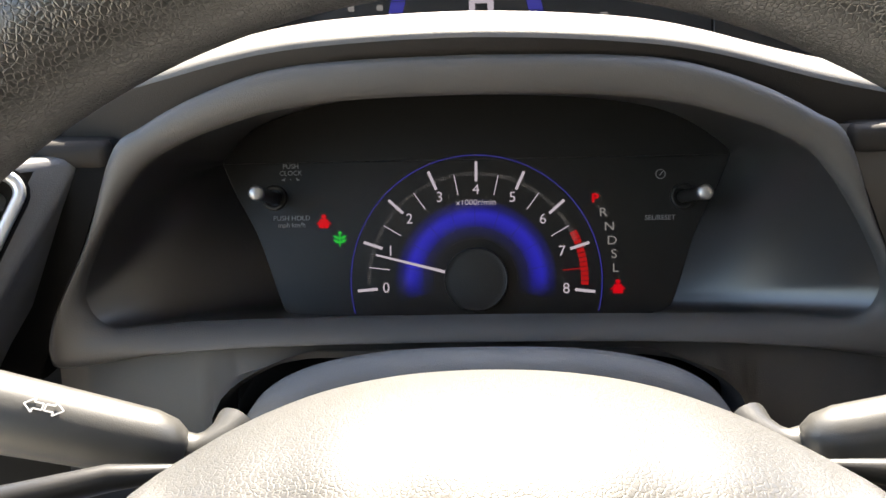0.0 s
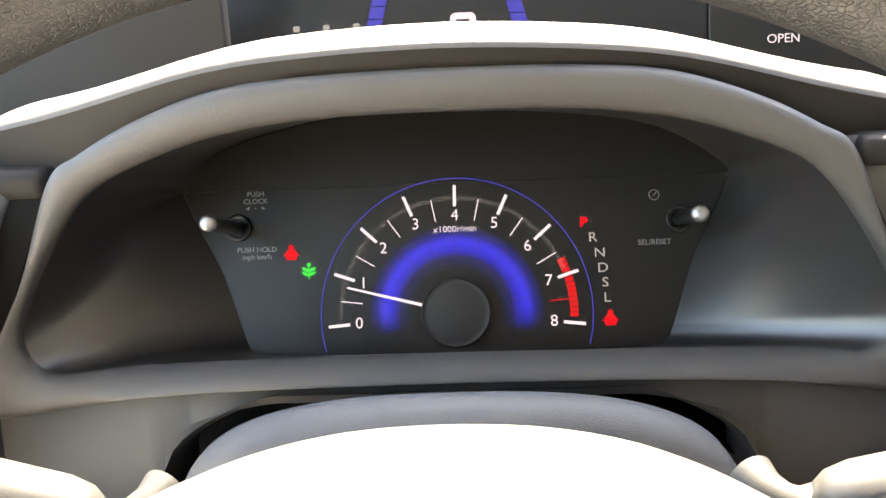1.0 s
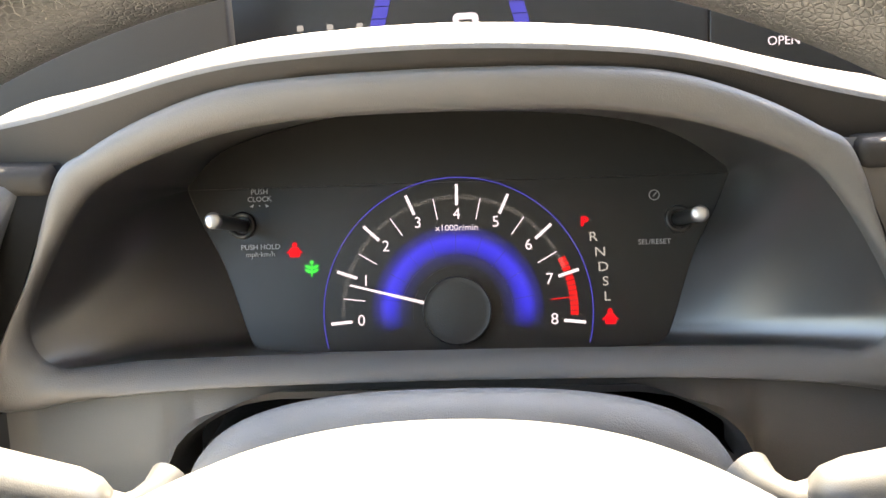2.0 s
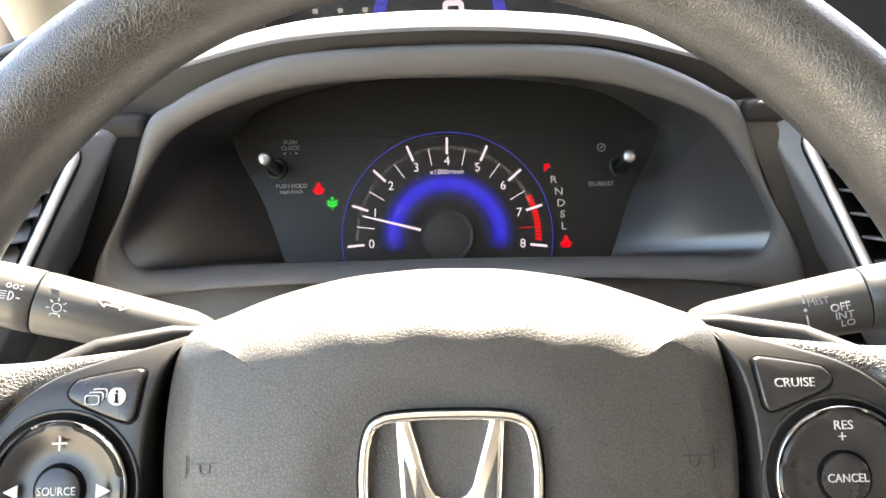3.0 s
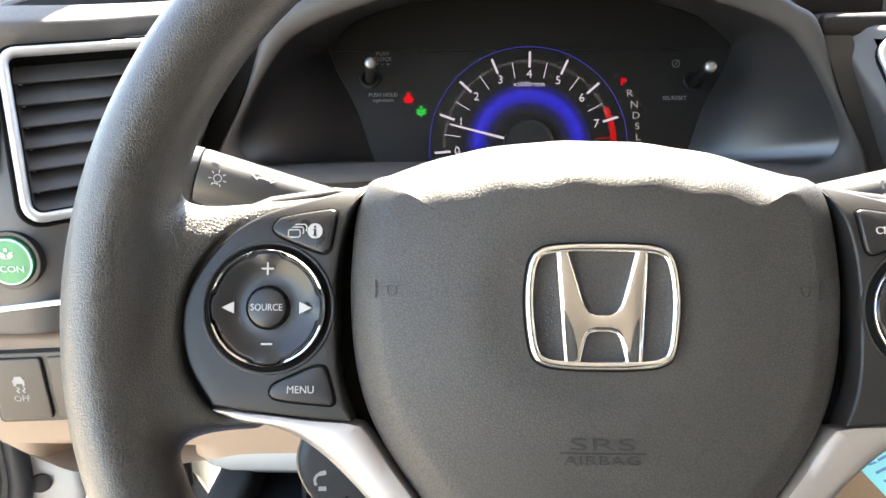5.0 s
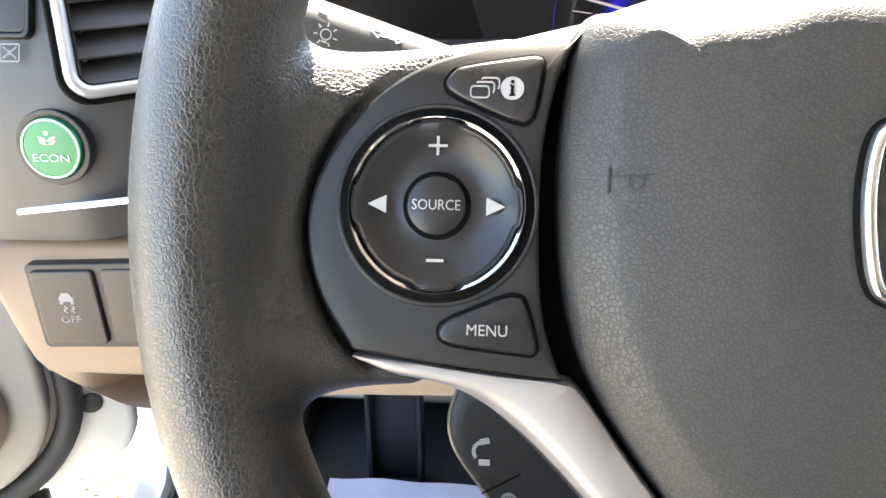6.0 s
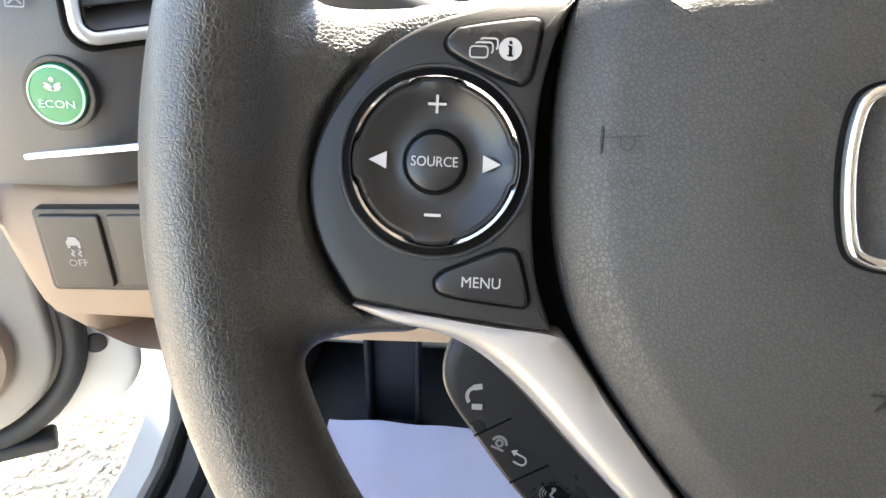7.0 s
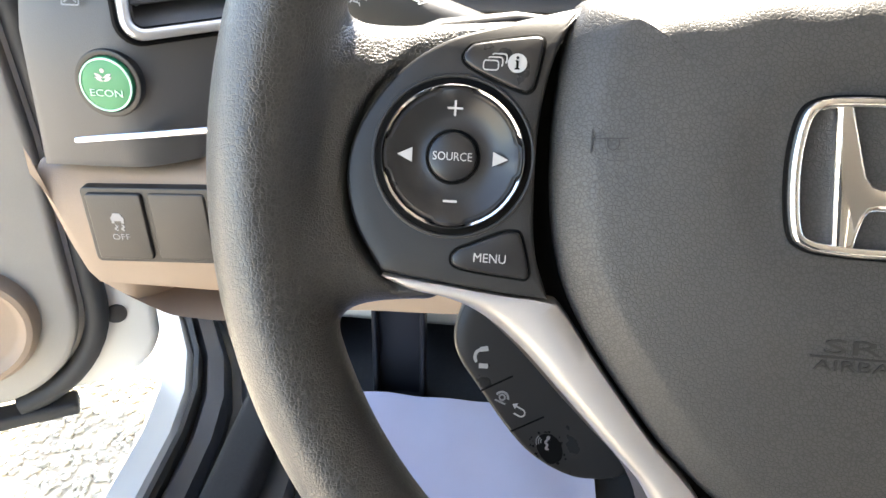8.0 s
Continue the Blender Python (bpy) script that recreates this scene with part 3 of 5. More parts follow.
part("icon", moved(flat([arc_band(0.0009, 0.0012, 140, 220, 6), arc_band(0.0017, 0.0020, 140, 220, 6), arc_band(0.0025, 0.0028, 140, 220, 6), circle(0.0007, 10, 0.0013, 0.0018), stroke((0.0012, 0.0012), (0.0006, -0.0002), 0.0007), stroke((0.0006, -0.0002), (0.0018, -0.0008), 0.0006), stroke((0.0018, -0.0008), (0.0012, -0.0022), 0.0006), stroke((0.0012, -0.0022), (0.0024, -0.0024), 0.0006)]), pose(-0.0800, -0.0950, -0.0395, 0, 0, -10)), GREYPRINT, keypad)

# ---- instrument cluster (x right, y up the face, z to the driver) ----
CLUSTER = pose(-0.0025, 0.436, 0.915, 70)
cluster = thing("instrument_cluster", CLUSTER, "black instrument cluster with a lit blue tachometer", "instrument cluster")
CY = -0.0069
CAPBLACK = material("matt_black_cap", (0.016, 0.016, 0.016), 0.45, spread=0.1, bump=0.3, bump_scale=1500, spec=0.3)
WHITELIT = glowing("lit_white_print", (0.85, 0.80, 1.0), 0.055)
DIMLIT = glowing("dim_white_print", (0.75, 0.75, 0.80), 0.028)
REDLIT = glowing("lit_red_lamp", (1.0, 0.0, 0.010), 0.060)
GREENLIT = glowing("lit_green_lamp", (0.0, 1.0, 0.10), 0.052)
REDLINE = glowing("lit_red_band", (1.0, 0.012, 0.016), 0.042)
BLUELINE = glowing("lit_blue_line", (0.10, 0.10, 1.0), 0.03)


def blue_glow():
    """The lit ring: brightest in the middle of its band, fading to both edges and at its two ends."""
    m = bpy.data.materials.new("lit_blue_ring")
    m.use_nodes = True
    t = m.node_tree
    b = t.nodes["Principled BSDF"]
    b.inputs["Base Color"].default_value, b.inputs["Roughness"].default_value, b.inputs["Specular IOR Level"].default_value = (0.011, 0.011, 0.012, 1), 0.34, 0.2
    co = t.nodes.new("ShaderNodeTexCoord")
    flat_map = t.nodes.new("ShaderNodeVectorMath")
    flat_map.operation = "MULTIPLY"
    flat_map.inputs[1].default_value = (1, 1, 0)
    t.links.new(co.outputs["Object"], flat_map.inputs[0])
    ln = t.nodes.new("ShaderNodeVectorMath")
    ln.operation = "LENGTH"
    t.links.new(flat_map.outputs[0], ln.inputs[0])
    ramp = t.nodes.new("ShaderNodeValToRGB")
    mr = t.nodes.new("ShaderNodeMapRange")
    mr.inputs["From Min"].default_value, mr.inputs["From Max"].default_value = 0.024, 0.047
    t.links.new(ln.outputs["Value"], mr.inputs["Value"])
    t.links.new(mr.outputs[0], ramp.inputs[0])
    e = ramp.color_ramp.elements
    e[0].position, e[0].color = 0.0, (0, 0, 0, 1)
    e[1].position, e[1].color = 1.0, (0, 0, 0, 1)
    for p, c in ((0.25, (0.006, 0.006, 0.10, 1)), (0.46, (0.012, 0.010, 0.72, 1)), (0.62, (0.025, 0.022, 0.95, 1)), (0.80, (0.006, 0.006, 0.22, 1))):
        s = e.new(p)
        s.color = c
    sep = t.nodes.new("ShaderNodeSeparateXYZ")
    t.links.new(co.outputs["Object"], sep.inputs[0])
    end = t.nodes.new("ShaderNodeMapRange")
    end.interpolation_type = "SMOOTHSTEP"
    end.inputs["From Min"].default_value, end.inputs["From Max"].default_value = -0.012, 0.004
    t.links.new(sep.outputs["Y"], end.inputs["Value"])
    t.links.new(ramp.outputs[0], b.inputs["Emission Color"])
    dim = t.nodes.new("ShaderNodeMath")
    dim.operation = "MULTIPLY"
    dim.inputs[1].default_value = 0.052
    t.links.new(end.outputs[0], dim.inputs[0])
    t.links.new(dim.outputs[0], b.inputs["Emission Strength"])
    return m


FACE_LINE = curve_through(mirrored([(0, -0.0285), (0.060, -0.0282), (0.098, -0.0278), (0.110, -0.0240), (0.1165, -0.010), (0.1270, 0.020), (0.1400, 0.045), (0.1472, 0.0615), (0.1476, 0.0640), (0.1455, 0.0680), (0.124, 0.0870), (0.070, 0.1010), (0, 0.1060)]), 6)
part("dial_face", plate(FACE_LINE, -0.006, 0.0, 0.0005, 1), FACE, cluster)
glow = part("glow_ring", flat([arc_band(0.024, 0.047, -16, 196, 64)]), blue_glow(), cluster, "glowing blue ring")
glow.matrix_basis = pose(0, CY, 0.0003)
part("rim_line", flat([arc_band(0.0723, 0.0728, -15, 195, 72, 0, CY)], 0.0004), BLUELINE, cluster)
polar = lambda r, a: Vector((r * math.cos(radians(a)), CY + r * math.sin(radians(a))))
for k in range(17):
    a = 184.6 - 23.9 * k / 2
    major = k % 2 == 0
    red = k == 15
    part("tick", flat([stroke(polar(0.0572 if major else 0.0503, a), polar(0.0688 if major else 0.0622, a), 0.0017 if major else 0.0006)], 0.0006), REDLINE if red else WHITELIT, cluster)
    if major:
        p = polar(0.0522, a)
        lettering(str(k // 2), 0.0060, WHITELIT, cluster, pose(p.x, p.y, 0.0006), "numeral", bold=0.0)
fine_ticks = [stroke(polar(0.0606, 184.6 - 23.9 * k / 20), polar(0.0630, 184.6 - 23.9 * k / 20), 0.00018) for k in range(3, 138) if k % 10]
part("minute_scale", flat(fine_ticks, 0.0005), DIMLIT, cluster)
for k in range(12):
    a = 25.6 - 29.6 * k / 12
    part("red_segment", flat([arc_band(0.0605, 0.0648, a, a - 2.0, 3, 0, CY)], 0.0003), REDLINE, cluster)
part("segment_line", flat([arc_band(0.0300, 0.0303, 5, 175, 40, 0, CY)] + [stroke(polar(0.0305, a), polar(0.0415, a), 0.0003) for a in range(10, 180, 20)], 0.0005), FACE, cluster)
part("needle", moved(plate([polar(0.016, 165.3 + 3.2), polar(0.0593, 165.3 + 0.55), polar(0.0593, 165.3 - 0.55), polar(0.016, 165.3 - 3.2)], 0.0, 0.0015, 0.0003, 1), pose(0, 0, 0.004)), WHITELIT, cluster, "lit white needle")
part("needle_cap", moved(spun([(0.0181, 0.0), (0.0182, 0.007), (0.0176, 0.0085), (0.0170, 0.0082), (0.0150, 0.0084), (0.0005, 0.0088)], 64), pose(0, CY, 0.0005)), CAPBLACK, cluster, "matt black needle cap")
lettering("x1000r/min", 0.0033, WHITELIT, cluster, pose(0.0008, 0.0379, 0.0006), squeeze=1.06)
lettering("PUSH\nCLOCK", 0.0028, GREYPRINT, cluster, pose(-0.1075, 0.0590, 0.0006))
lettering("PUSH HOLD\nmph·km/h", 0.0028, GREYPRINT, cluster, pose(-0.1070, 0.0285, 0.0006))
lettering("SEL/RESET", 0.0028, GREYPRINT, cluster, pose(0.1065, 0.0271, 0.0006))
for ch, x, y in (("P", 0.0696, 0.0390), ("R", 0.0740, 0.0307), ("N", 0.0774, 0.0225), ("D", 0.0787, 0.0144), ("S", 0.0796, 0.0066), ("L", 0.0802, -0.0015)):
    lettering(ch, 0.0050, REDLIT if ch == "P" else DIMLIT, cluster, pose(x, y, 0.0006), "gear_letter", squeeze=1.15, bold=0.0002 if ch == "P" else 0)
part("icon", moved(flat([arc_band(0.0024, 0.0029, 0, 359, 24), stroke((-0.0006, -0.0008), (0.0012, 0.0014), 0.0006)]), pose(0.1075, 0.0524, 0.0006)), GREYPRINT, cluster)
part("icon", moved(flat([[(-0.0046, 0.0002), (-0.0026, 0.0016), (-0.0030, -0.0002)], [(0.0046, 0.0002), (0.0026, 0.0016), (0.0030, -0.0002)], circle(0.0003, 8, 0, 0.0006)]), pose(-0.1075, 0.0528, 0.0006) @ Matrix.Diagonal((1.2, 1, 1, 1))), GREYPRINT, cluster)


def belt_lamp(parent, x, y):
    """A seat belt symbol in its plain outlines: round top, wide body, two short arms."""
    o = [circle(0.0014, 14, 0, 0.0034), [(-0.0020, 0.0019), (0.0020, 0.0019), (0.0028, 0.0004), (0.0028, -0.0034), (-0.0028, -0.0034), (-0.0028, 0.0004)]]
    o += [[(sx * 0.0030, 0.0004), (sx * 0.0030, -0.0010), (sx * 0.0046, -0.0014), (sx * 0.0042, -0.0006)] for sx in (-1, 1)]
    return part("warning_lamp", moved(flat(o), pose(x, y, 0.0006)), REDLIT, parent, "lit red seat belt lamp")


belt_lamp(cluster, -0.0882, 0.0279)
belt_lamp(cluster, 0.0814, -0.0126)
leaf = lambda a, s: [Vector((0, 0)) + Matrix.Rotation(radians(a), 2) @ Vector(q) * s for q in ((0, 0), (0.0008, 0.0018), (0.0008, 0.0034), (0, 0.0050), (-0.0008, 0.0034), (-0.0008, 0.0018))]
part("eco_lamp", moved(flat([circle(0.0011, 12, 0, 0.0036)] + [[q + Vector(((-0.0004, 0.0004)[k % 2] * -1, -0.0001 - 0.0023 * (k // 2))) for q in leaf((64, -64)[k % 2], 1.0)] for k in range(4)] + [stroke((0, -0.0044), (0, 0.0026), 0.0006)]), pose(-0.0788, 0.0179, 0.0006)), GREENLIT, cluster, "lit green leaf lamp")
TIP = material("dull_metal_tip", (0.27, 0.27, 0.28), 0.34, 0.8, spread=0.05)
for sx in (-1, 1):
    kx = -0.1062 if sx < 0 else 0.1090
    ky = 0.0357 if sx < 0 else 0.0320
    foot, tip = Vector((kx + sx * 0.0108, ky + 0.0070, 0.0)), Vector((kx, ky, 0.0795))
    lay = Matrix.Translation(foot) @ (tip - foot).to_track_quat("Z", "Y").to_matrix().to_4x4()
    part("reset_rod", moved(spun([(0.0034, 0.0), (0.0034, 0.080), (0.0028, 0.0805)], 24), lay), FACE, cluster)
    part("reset_cap", moved(spun([(0.0037, 0.0), (0.0038, 0.0035), (0.0030, 0.0046), (0.0018, 0.0050), (0.0004, 0.0051)], 28), lay @ pose(0, 0, 0.0795)), TIP, cluster, "bright metal tip")
    part("socket", moved(ring_plate(circle(0.0075, 32), circle(0.0048, 32), 0.0, 0.003, 0.001), pose(foot.x, foot.y, 0)), FACE, cluster)

# ---- dashboard ----
dash = thing("dashboard", pose(0, 0.45, 0.9), "brown-grey moulded dashboard with a hooded cluster recess", "dashboard")
DASH_INV = dash.matrix_basis.inverted()
C3 = CLUSTER.copy()


def dpart(name, bm, mat, label="", sharp=38, parent=None):
    """A part of the dashboard from world coordinates."""
    return part(name, moved(bm, DASH_INV), mat, parent or dash, label, sharp)


IN_HALF = [(0, 0.9130), (0.100, 0.9122), (0.162, 0.9112), (0.182, 0.9135), (0.1905, 0.923), (0.1895, 0.937), (0.174, 0.966), (0.156, 0.9900), (0.138, 1.0010), (0.1140, 1.0100), (0.090, 1.0160), (0.055, 1.0202), (0, 1.0213)]
OUT_HALF = [(0, 0.9040), (0.100, 0.9028), (0.160, 0.8990), (0.203, 0.8930), (0.2115, 0.898), (0.207, 0.918), (0.186, 0.956), (0.1685, 0.9990), (0.1535, 1.0105), (0.1280, 1.0232), (0.094, 1.0340), (0.055, 1.0382), (0, 1.0395)]
CX = -0.003
inner = [(q.x + CX, q.y) for q in curve_through(mirrored(IN_HALF), 8)]
outer = [(q.x + CX, q.y) for q in curve_through(mirrored(OUT_HALF), 8)]
face_ring = [C3 @ Vector((q.x * 0.997, q.y * 0.997, 0.0008)) for q in curve_through(mirrored([(0, -0.0285), (0.060, -0.0282), (0.098, -0.0278), (0.110, -0.0240), (0.1135, -0.018), (0.1165, -0.010), (0.1270, 0.020), (0.1400, 0.045), (0.1472, 0.0615), (0.1476, 0.0640), (0.1455, 0.0680), (0.124, 0.0870), (0.070, 0.1010), (0, 0.1060)]), 8)]


def tilt_y(z, base=0.338):
    """The frame leans forward with height."""
    return base + 0.06 * (z - 0.92)


def frame_ring(a, ya, b, yb, u, bulge=0.0):
    """A line round the frame at u between its outer and inner edge; the lower bar runs back like a shelf."""
    ring = []
    for p, q in zip(a, b):
        z = p[1] + (q[1] - p[1]) * u
        shelf = 0.009 * u * min(1.0, max(0.0, (0.924 - z) / 0.010)) * min(1.0, max(0.0, (0.185 - abs(p[0])) / 0.04))
        ring.append(Vector((p[0] + (q[0] - p[0]) * u, tilt_y(z) + ya + (yb - ya) * u - bulge + shelf, z)))
    return ring


rings = [frame_ring(outer, 0.045, inner, 0.0, 0.0), frame_ring(outer, 0.020, inner, 0.010, 0.0), frame_ring(outer, 0.0175, inner, 0.010, 0.015), frame_ring(outer, 0.016, inner, 0.0125, 0.12, 0.001), frame_ring(outer, 0.0155, inner, 0.013, 0.30, 0.0015), frame_ring(outer, 0.0155, inner, 0.014, 0.6, 0.001), frame_ring(outer, 0.0155, inner, 0.0155, 0.85), frame_ring(outer, 0.016, inner, 0.018, 0.97), frame_ring(outer, 0.016, inner, 0.022, 1.0)]
dpart("cluster_frame", loft(rings), DASH, "brown-grey frame round the cluster", 50)
last = rings[-1]
wall = [last]
for u in (0.06, 0.2, 0.4, 0.6, 0.8, 1.0):
    wall.append([a.lerp(b, u) for a, b in zip(last, face_ring)])
dpart("recess_wall", loft(wall), RECESS, "dark side walls of the cluster recess", 40)

# hood above the cluster: front face, then the lip and the top behind it
LIP_X, LIP_Z = (0, 0.025, 0.045, 0.068, 0.090, 0.116, 0.141, 0.167, 0.180, 0.198, 0.212, 0.232, 0.27), (1.0487, 1.0484, 1.0475, 1.0461, 1.0440, 1.0390, 1.0325, 1.0262, 1.0236, 1.0203, 1.0182, 1.0166, 1.0160)
LOW_X, LOW_Z = (0, 0.055, 0.094, 0.111, 0.128, 0.142, 0.1535, 0.1685, 0.19, 0.27), (1.0395, 1.0382, 1.0340, 1.0292, 1.0232, 1.0168, 1.0105, 1.0000, 0.9990, 0.9990)


def hood(first, last):
    rings = []
    for k in range(-60, 61):
        x = 0.240 * k / 60
        lip = float(sum(np.interp(abs(x) + e, LIP_X, LIP_Z) for e in (-0.012, -0.006, 0, 0.006, 0.012)) / 5) - (0.016 if x > 0 else 0.005) * x
        low = float(np.interp(abs(x), LOW_X, LOW_Z))
        low = min(low, lip - 0.005)
        fade = min(1.0, max(0.0, (abs(x) - 0.205) / 0.035))
        lip, rise = lip - 0.007 * fade, 1 - 0.75 * fade
        line = [(0.390, low - 0.004), (0.3625, low), (0.3612, 0.5 * (low + lip - 0.003)), (0.3608, lip - 0.0018)] + [(y, lip + z * rise) for y, z in ((0.3618, 0.0002), (0.365, 0.0020), (0.372, 0.0040), (0.385, 0.0062), (0.402, 0.0080), (0.418, 0.0090), (0.425, 0.0085), (0.431, 0.003), (0.46, -0.027), (0.60, -0.047))]
        rings.append([(x + CX, y + 0.45 * x * x, z) for y, z in line[first:last]])
    return loft(rings, closed=False)


# the hood's shaded front has its shade put into a darker base colour
dpart("hood_face", hood(0, 4), HOODFACE, "front face of the hood, coloured dark brown for its shade", 60)
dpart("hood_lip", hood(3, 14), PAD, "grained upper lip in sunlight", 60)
dpart("deck", block(1.5, 0.62, 0.02, 0.004, pose(0.37, 0.80, 0.972)), DASHDARK)
dpart("inner_panel", block(1.5, 0.02, 0.26, 0.004, pose(0.37, 0.475, 0.86)), GAP)

# lower panel with the column's arch
def lower_panel():
    rings = []
    for k in range(-40, 41):
        x = 0.215 * k / 40
        zb = 0.800
        if abs(x) < 0.135:
            zb = 0.855 + 0.052 * math.sqrt(max(0, 1 - (x / 0.135) ** 2))
            zb = min(zb, 0.8960)
        line = [(0.374, 0.9060 - 0.12 * abs(x) ** 2), (0.369, 0.898), (0.3625, 0.5 * (0.89 + zb)), (0.355, zb + 0.004), (0.362, zb), (0.40, zb - 0.004)]
        rings.append([(x + CX, y, min(z, 0.9060)) for y, z in line])
    return loft(rings, closed=False)


dpart("lower_panel", lower_panel(), DASH, "brown-grey panel under the cluster", 50)
dpart("column_tunnel", loft([[(0.16 * math.cos(math.pi * k / 24), y, 0.80 + 0.085 * math.sin(math.pi * k / 24)) for k in range(25)] for y in (0.385, 0.55)], closed=False), GAP)

# wings with the air vents
def edge_x(z):
    """The slanting side of the cluster frame."""
    return 0.1650 + (1.0 - z) * 0.475


def front_y(z):
    """The panel's front leans forward above the vent's foot."""
    return 0.2515 + 0.085 * (z - 0.90) + 0.365 * max(0.0, z - 0.9156)


def turned(x):
    """The panel runs deeper towards the cluster."""
    u = 0.2806 - abs(x)
    return 0.8 * 0.5 * (u + math.sqrt(u * u + 0.00012))


VENT_SLOPE, VENT_LEAN = math.degrees(math.atan(0.8)), math.degrees(math.atan(0.45 * math.cos(math.atan(0.8))))


def vent_frame(sx):
    """The plane of an air vent."""
    return pose(sx * 0.2435, front_y(0.958) + turned(0.2435) - 0.001, 0.958, 90 - VENT_LEAN, 0, -sx * VENT_SLOPE)


# corners of the vents on their planes: inner top, inner bottom, outer bottom, outer top
VENT_CORNERS = {-1: [(0.066, 0.0405), (0.0005, -0.0535), (-0.0625, -0.0535), (-0.0555, 0.0405)], 1: [(-0.0745, 0.0378), (-0.0125, -0.0560), (0.0437, -0.0560), (0.0250, 0.0378)]}


def wing(sx, x1):
    bm = bmesh.new()
    c = [vent_frame(sx) @ Vector((x, y, 0)) for x, y in VENT_CORNERS[sx]]
    zb, zt = 0.5 * (c[1].z + c[2].z) + 0.003, 0.5 * (c[0].z + c[3].z) - 0.003
    rows = [(0.8405, 0.05), (0.8412, 0.008), (0.8432, 0.002), (0.848, 0.0), (0.885, 0.0), (zb, 0.0), (0.5 * (zb + zt), 0.0), (zt, 0.0), (0.9965, 0.0008), (0.9980, 0.004), (0.9986, 0.03)]
    grid = []
    for z, back in rows:
        u = min(1, max(0, (z - zb) / (zt - zb)))
        x0 = edge_x(z) + (0.0195 if sx < 0 else 0.0105)
        a = abs(c[1].x + (c[0].x - c[1].x) * u) + 0.003
        b = abs(c[2].x + (c[3].x - c[2].x) * u) - 0.003
        a = max(a, x0 + 0.008)
        cols = [(x0, 0.05), (x0, 0.0040), (x0 + 0.0007, 0.0020), (x0 + 0.0020, 0.0006), (x0 + 0.0045, 0), (a, 0), (a + 0.5 * (b - a), 0), (b, 0), (b + 0.006, 0), (b + 0.014, 0), (0.5 * (b + 0.014 + x1), 0), (x1 - 0.006, 0), (x1 - 0.0015, 0.002), (x1, 0.008), (x1, 0.06)]
        grid.append([bm.verts.new((sx * x, front_y(z) + turned(x) + max(back, sink), z)) for x, sink in cols])
    for i in range(len(rows) - 1):
        for j in range(len(cols) - 1):
            if i in (5, 6) and j in (5, 6):
                continue
            bm.faces.new((grid[i][j], grid[i][j + 1], grid[i + 1][j + 1], grid[i + 1][j]))
    return bm


def slant(sx, d0, d1, y0, z0, z1, round_by=0.004):
    """A strip beside the cluster frame that follows its slant."""
    rings = []
    for k in range(13):
        z = z0 + (z1 - z0) * k / 12
        sink = 0.012 * max(0, (k - 9) / 3) ** 2
        x = edge_x(z)
        rings.append([(sx * (x + d0) + CX, y0 + 0.05, z), (sx * (x + d0) + CX, y0 + round_by + sink, z), (sx * (x + d0 + round_by * 0.5) + CX, y0 + sink, z), (sx * (x + d1 - round_by * 0.5) + CX, y0 + sink, z), (sx * (x + d1) + CX, y0 + round_by + sink, z), (sx * (x + d1) + CX, y0 + 0.05, z)])
    return loft(rings, closed=False)


def pad(sx):
    x0, x1 = 0.192, (1.1 if sx > 0 else 0.43)
    rings = []
    for k in range(41):
        x = sx * (x0 + (x1 - x0) * k / 40)
        deep = turned(x) + 1.0 * max(0.0, 0.250 - abs(x))
        line = [(0.320, 0.996), (0.294, 0.9985), (0.2895, 1.0010), (0.2865, 1.0090), (0.2863, 1.0130), (0.2870, 1.0148), (0.2895, 1.0160), (0.300, 1.0172), (0.320, 1.0190), (0.352, 1.0205), (0.45, 1.0100), (0.62, 0.985), (1.05, 0.950)]
        back = 0.10 * max(0, (-x - 0.34)) * 8
        rings.append([(x, y + back + deep * max(0.0, min(1.0, (0.62 - y) / 0.30)), z - (0.006 if sx < 0 else 0.0)) for y, z in line])
    return loft(rings, closed=False)


for sx in (-1, 1):
    dpart("vent_panel", wing(sx, 0.336 if sx < 0 else 0.46), DASHGREY, "smooth cool grey vent panel", 50)
    dpart("top_pad", pad(sx), PAD, "soft grained dashboard top", 60)
    dpart("side_joint", slant(sx, -0.001, 0.030 if sx < 0 else 0.022, 0.357, 0.885, 1.004), GAP if sx < 0 else SWITCH)


# blocks added to stop sun leaking past the hood onto the cluster frame
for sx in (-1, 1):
    dpart("hood_sun_block", block(0.15, 0.256, 0.014, 0.005, pose(sx * 0.245 + CX, 0.488, 0.9975)), HOODFACE, "dark block added beside the hood to keep out sun")


# air vents
def rounded_quad(pts, r, n=7):
    """A four-cornered outline with rounded corners, anticlockwise."""
    pts = anticlockwise([Vector(p) for p in pts])
    o = []
    for k, p in enumerate(pts):
        a, b = (pts[k - 1] - p).normalized(), (pts[(k + 1) % 4] - p).normalized()
        half = a.angle(b) / 2
        mid = p + (a + b).normalized() * r / math.sin(half)
        p0, p1 = p + a * r / math.tan(half), p + b * r / math.tan(half)
        a0 = math.atan2(p0.y - mid.y, p0.x - mid.x)
        turn = (math.atan2(p1.y - mid.y, p1.x - mid.x) - a0 + math.pi) % (2 * math.pi) - math.pi
        o += [Vector((mid.x + r * math.cos(a0 + turn * i / n), mid.y + r * math.sin(a0 + turn * i / n))) for i in range(n + 1)]
    return o


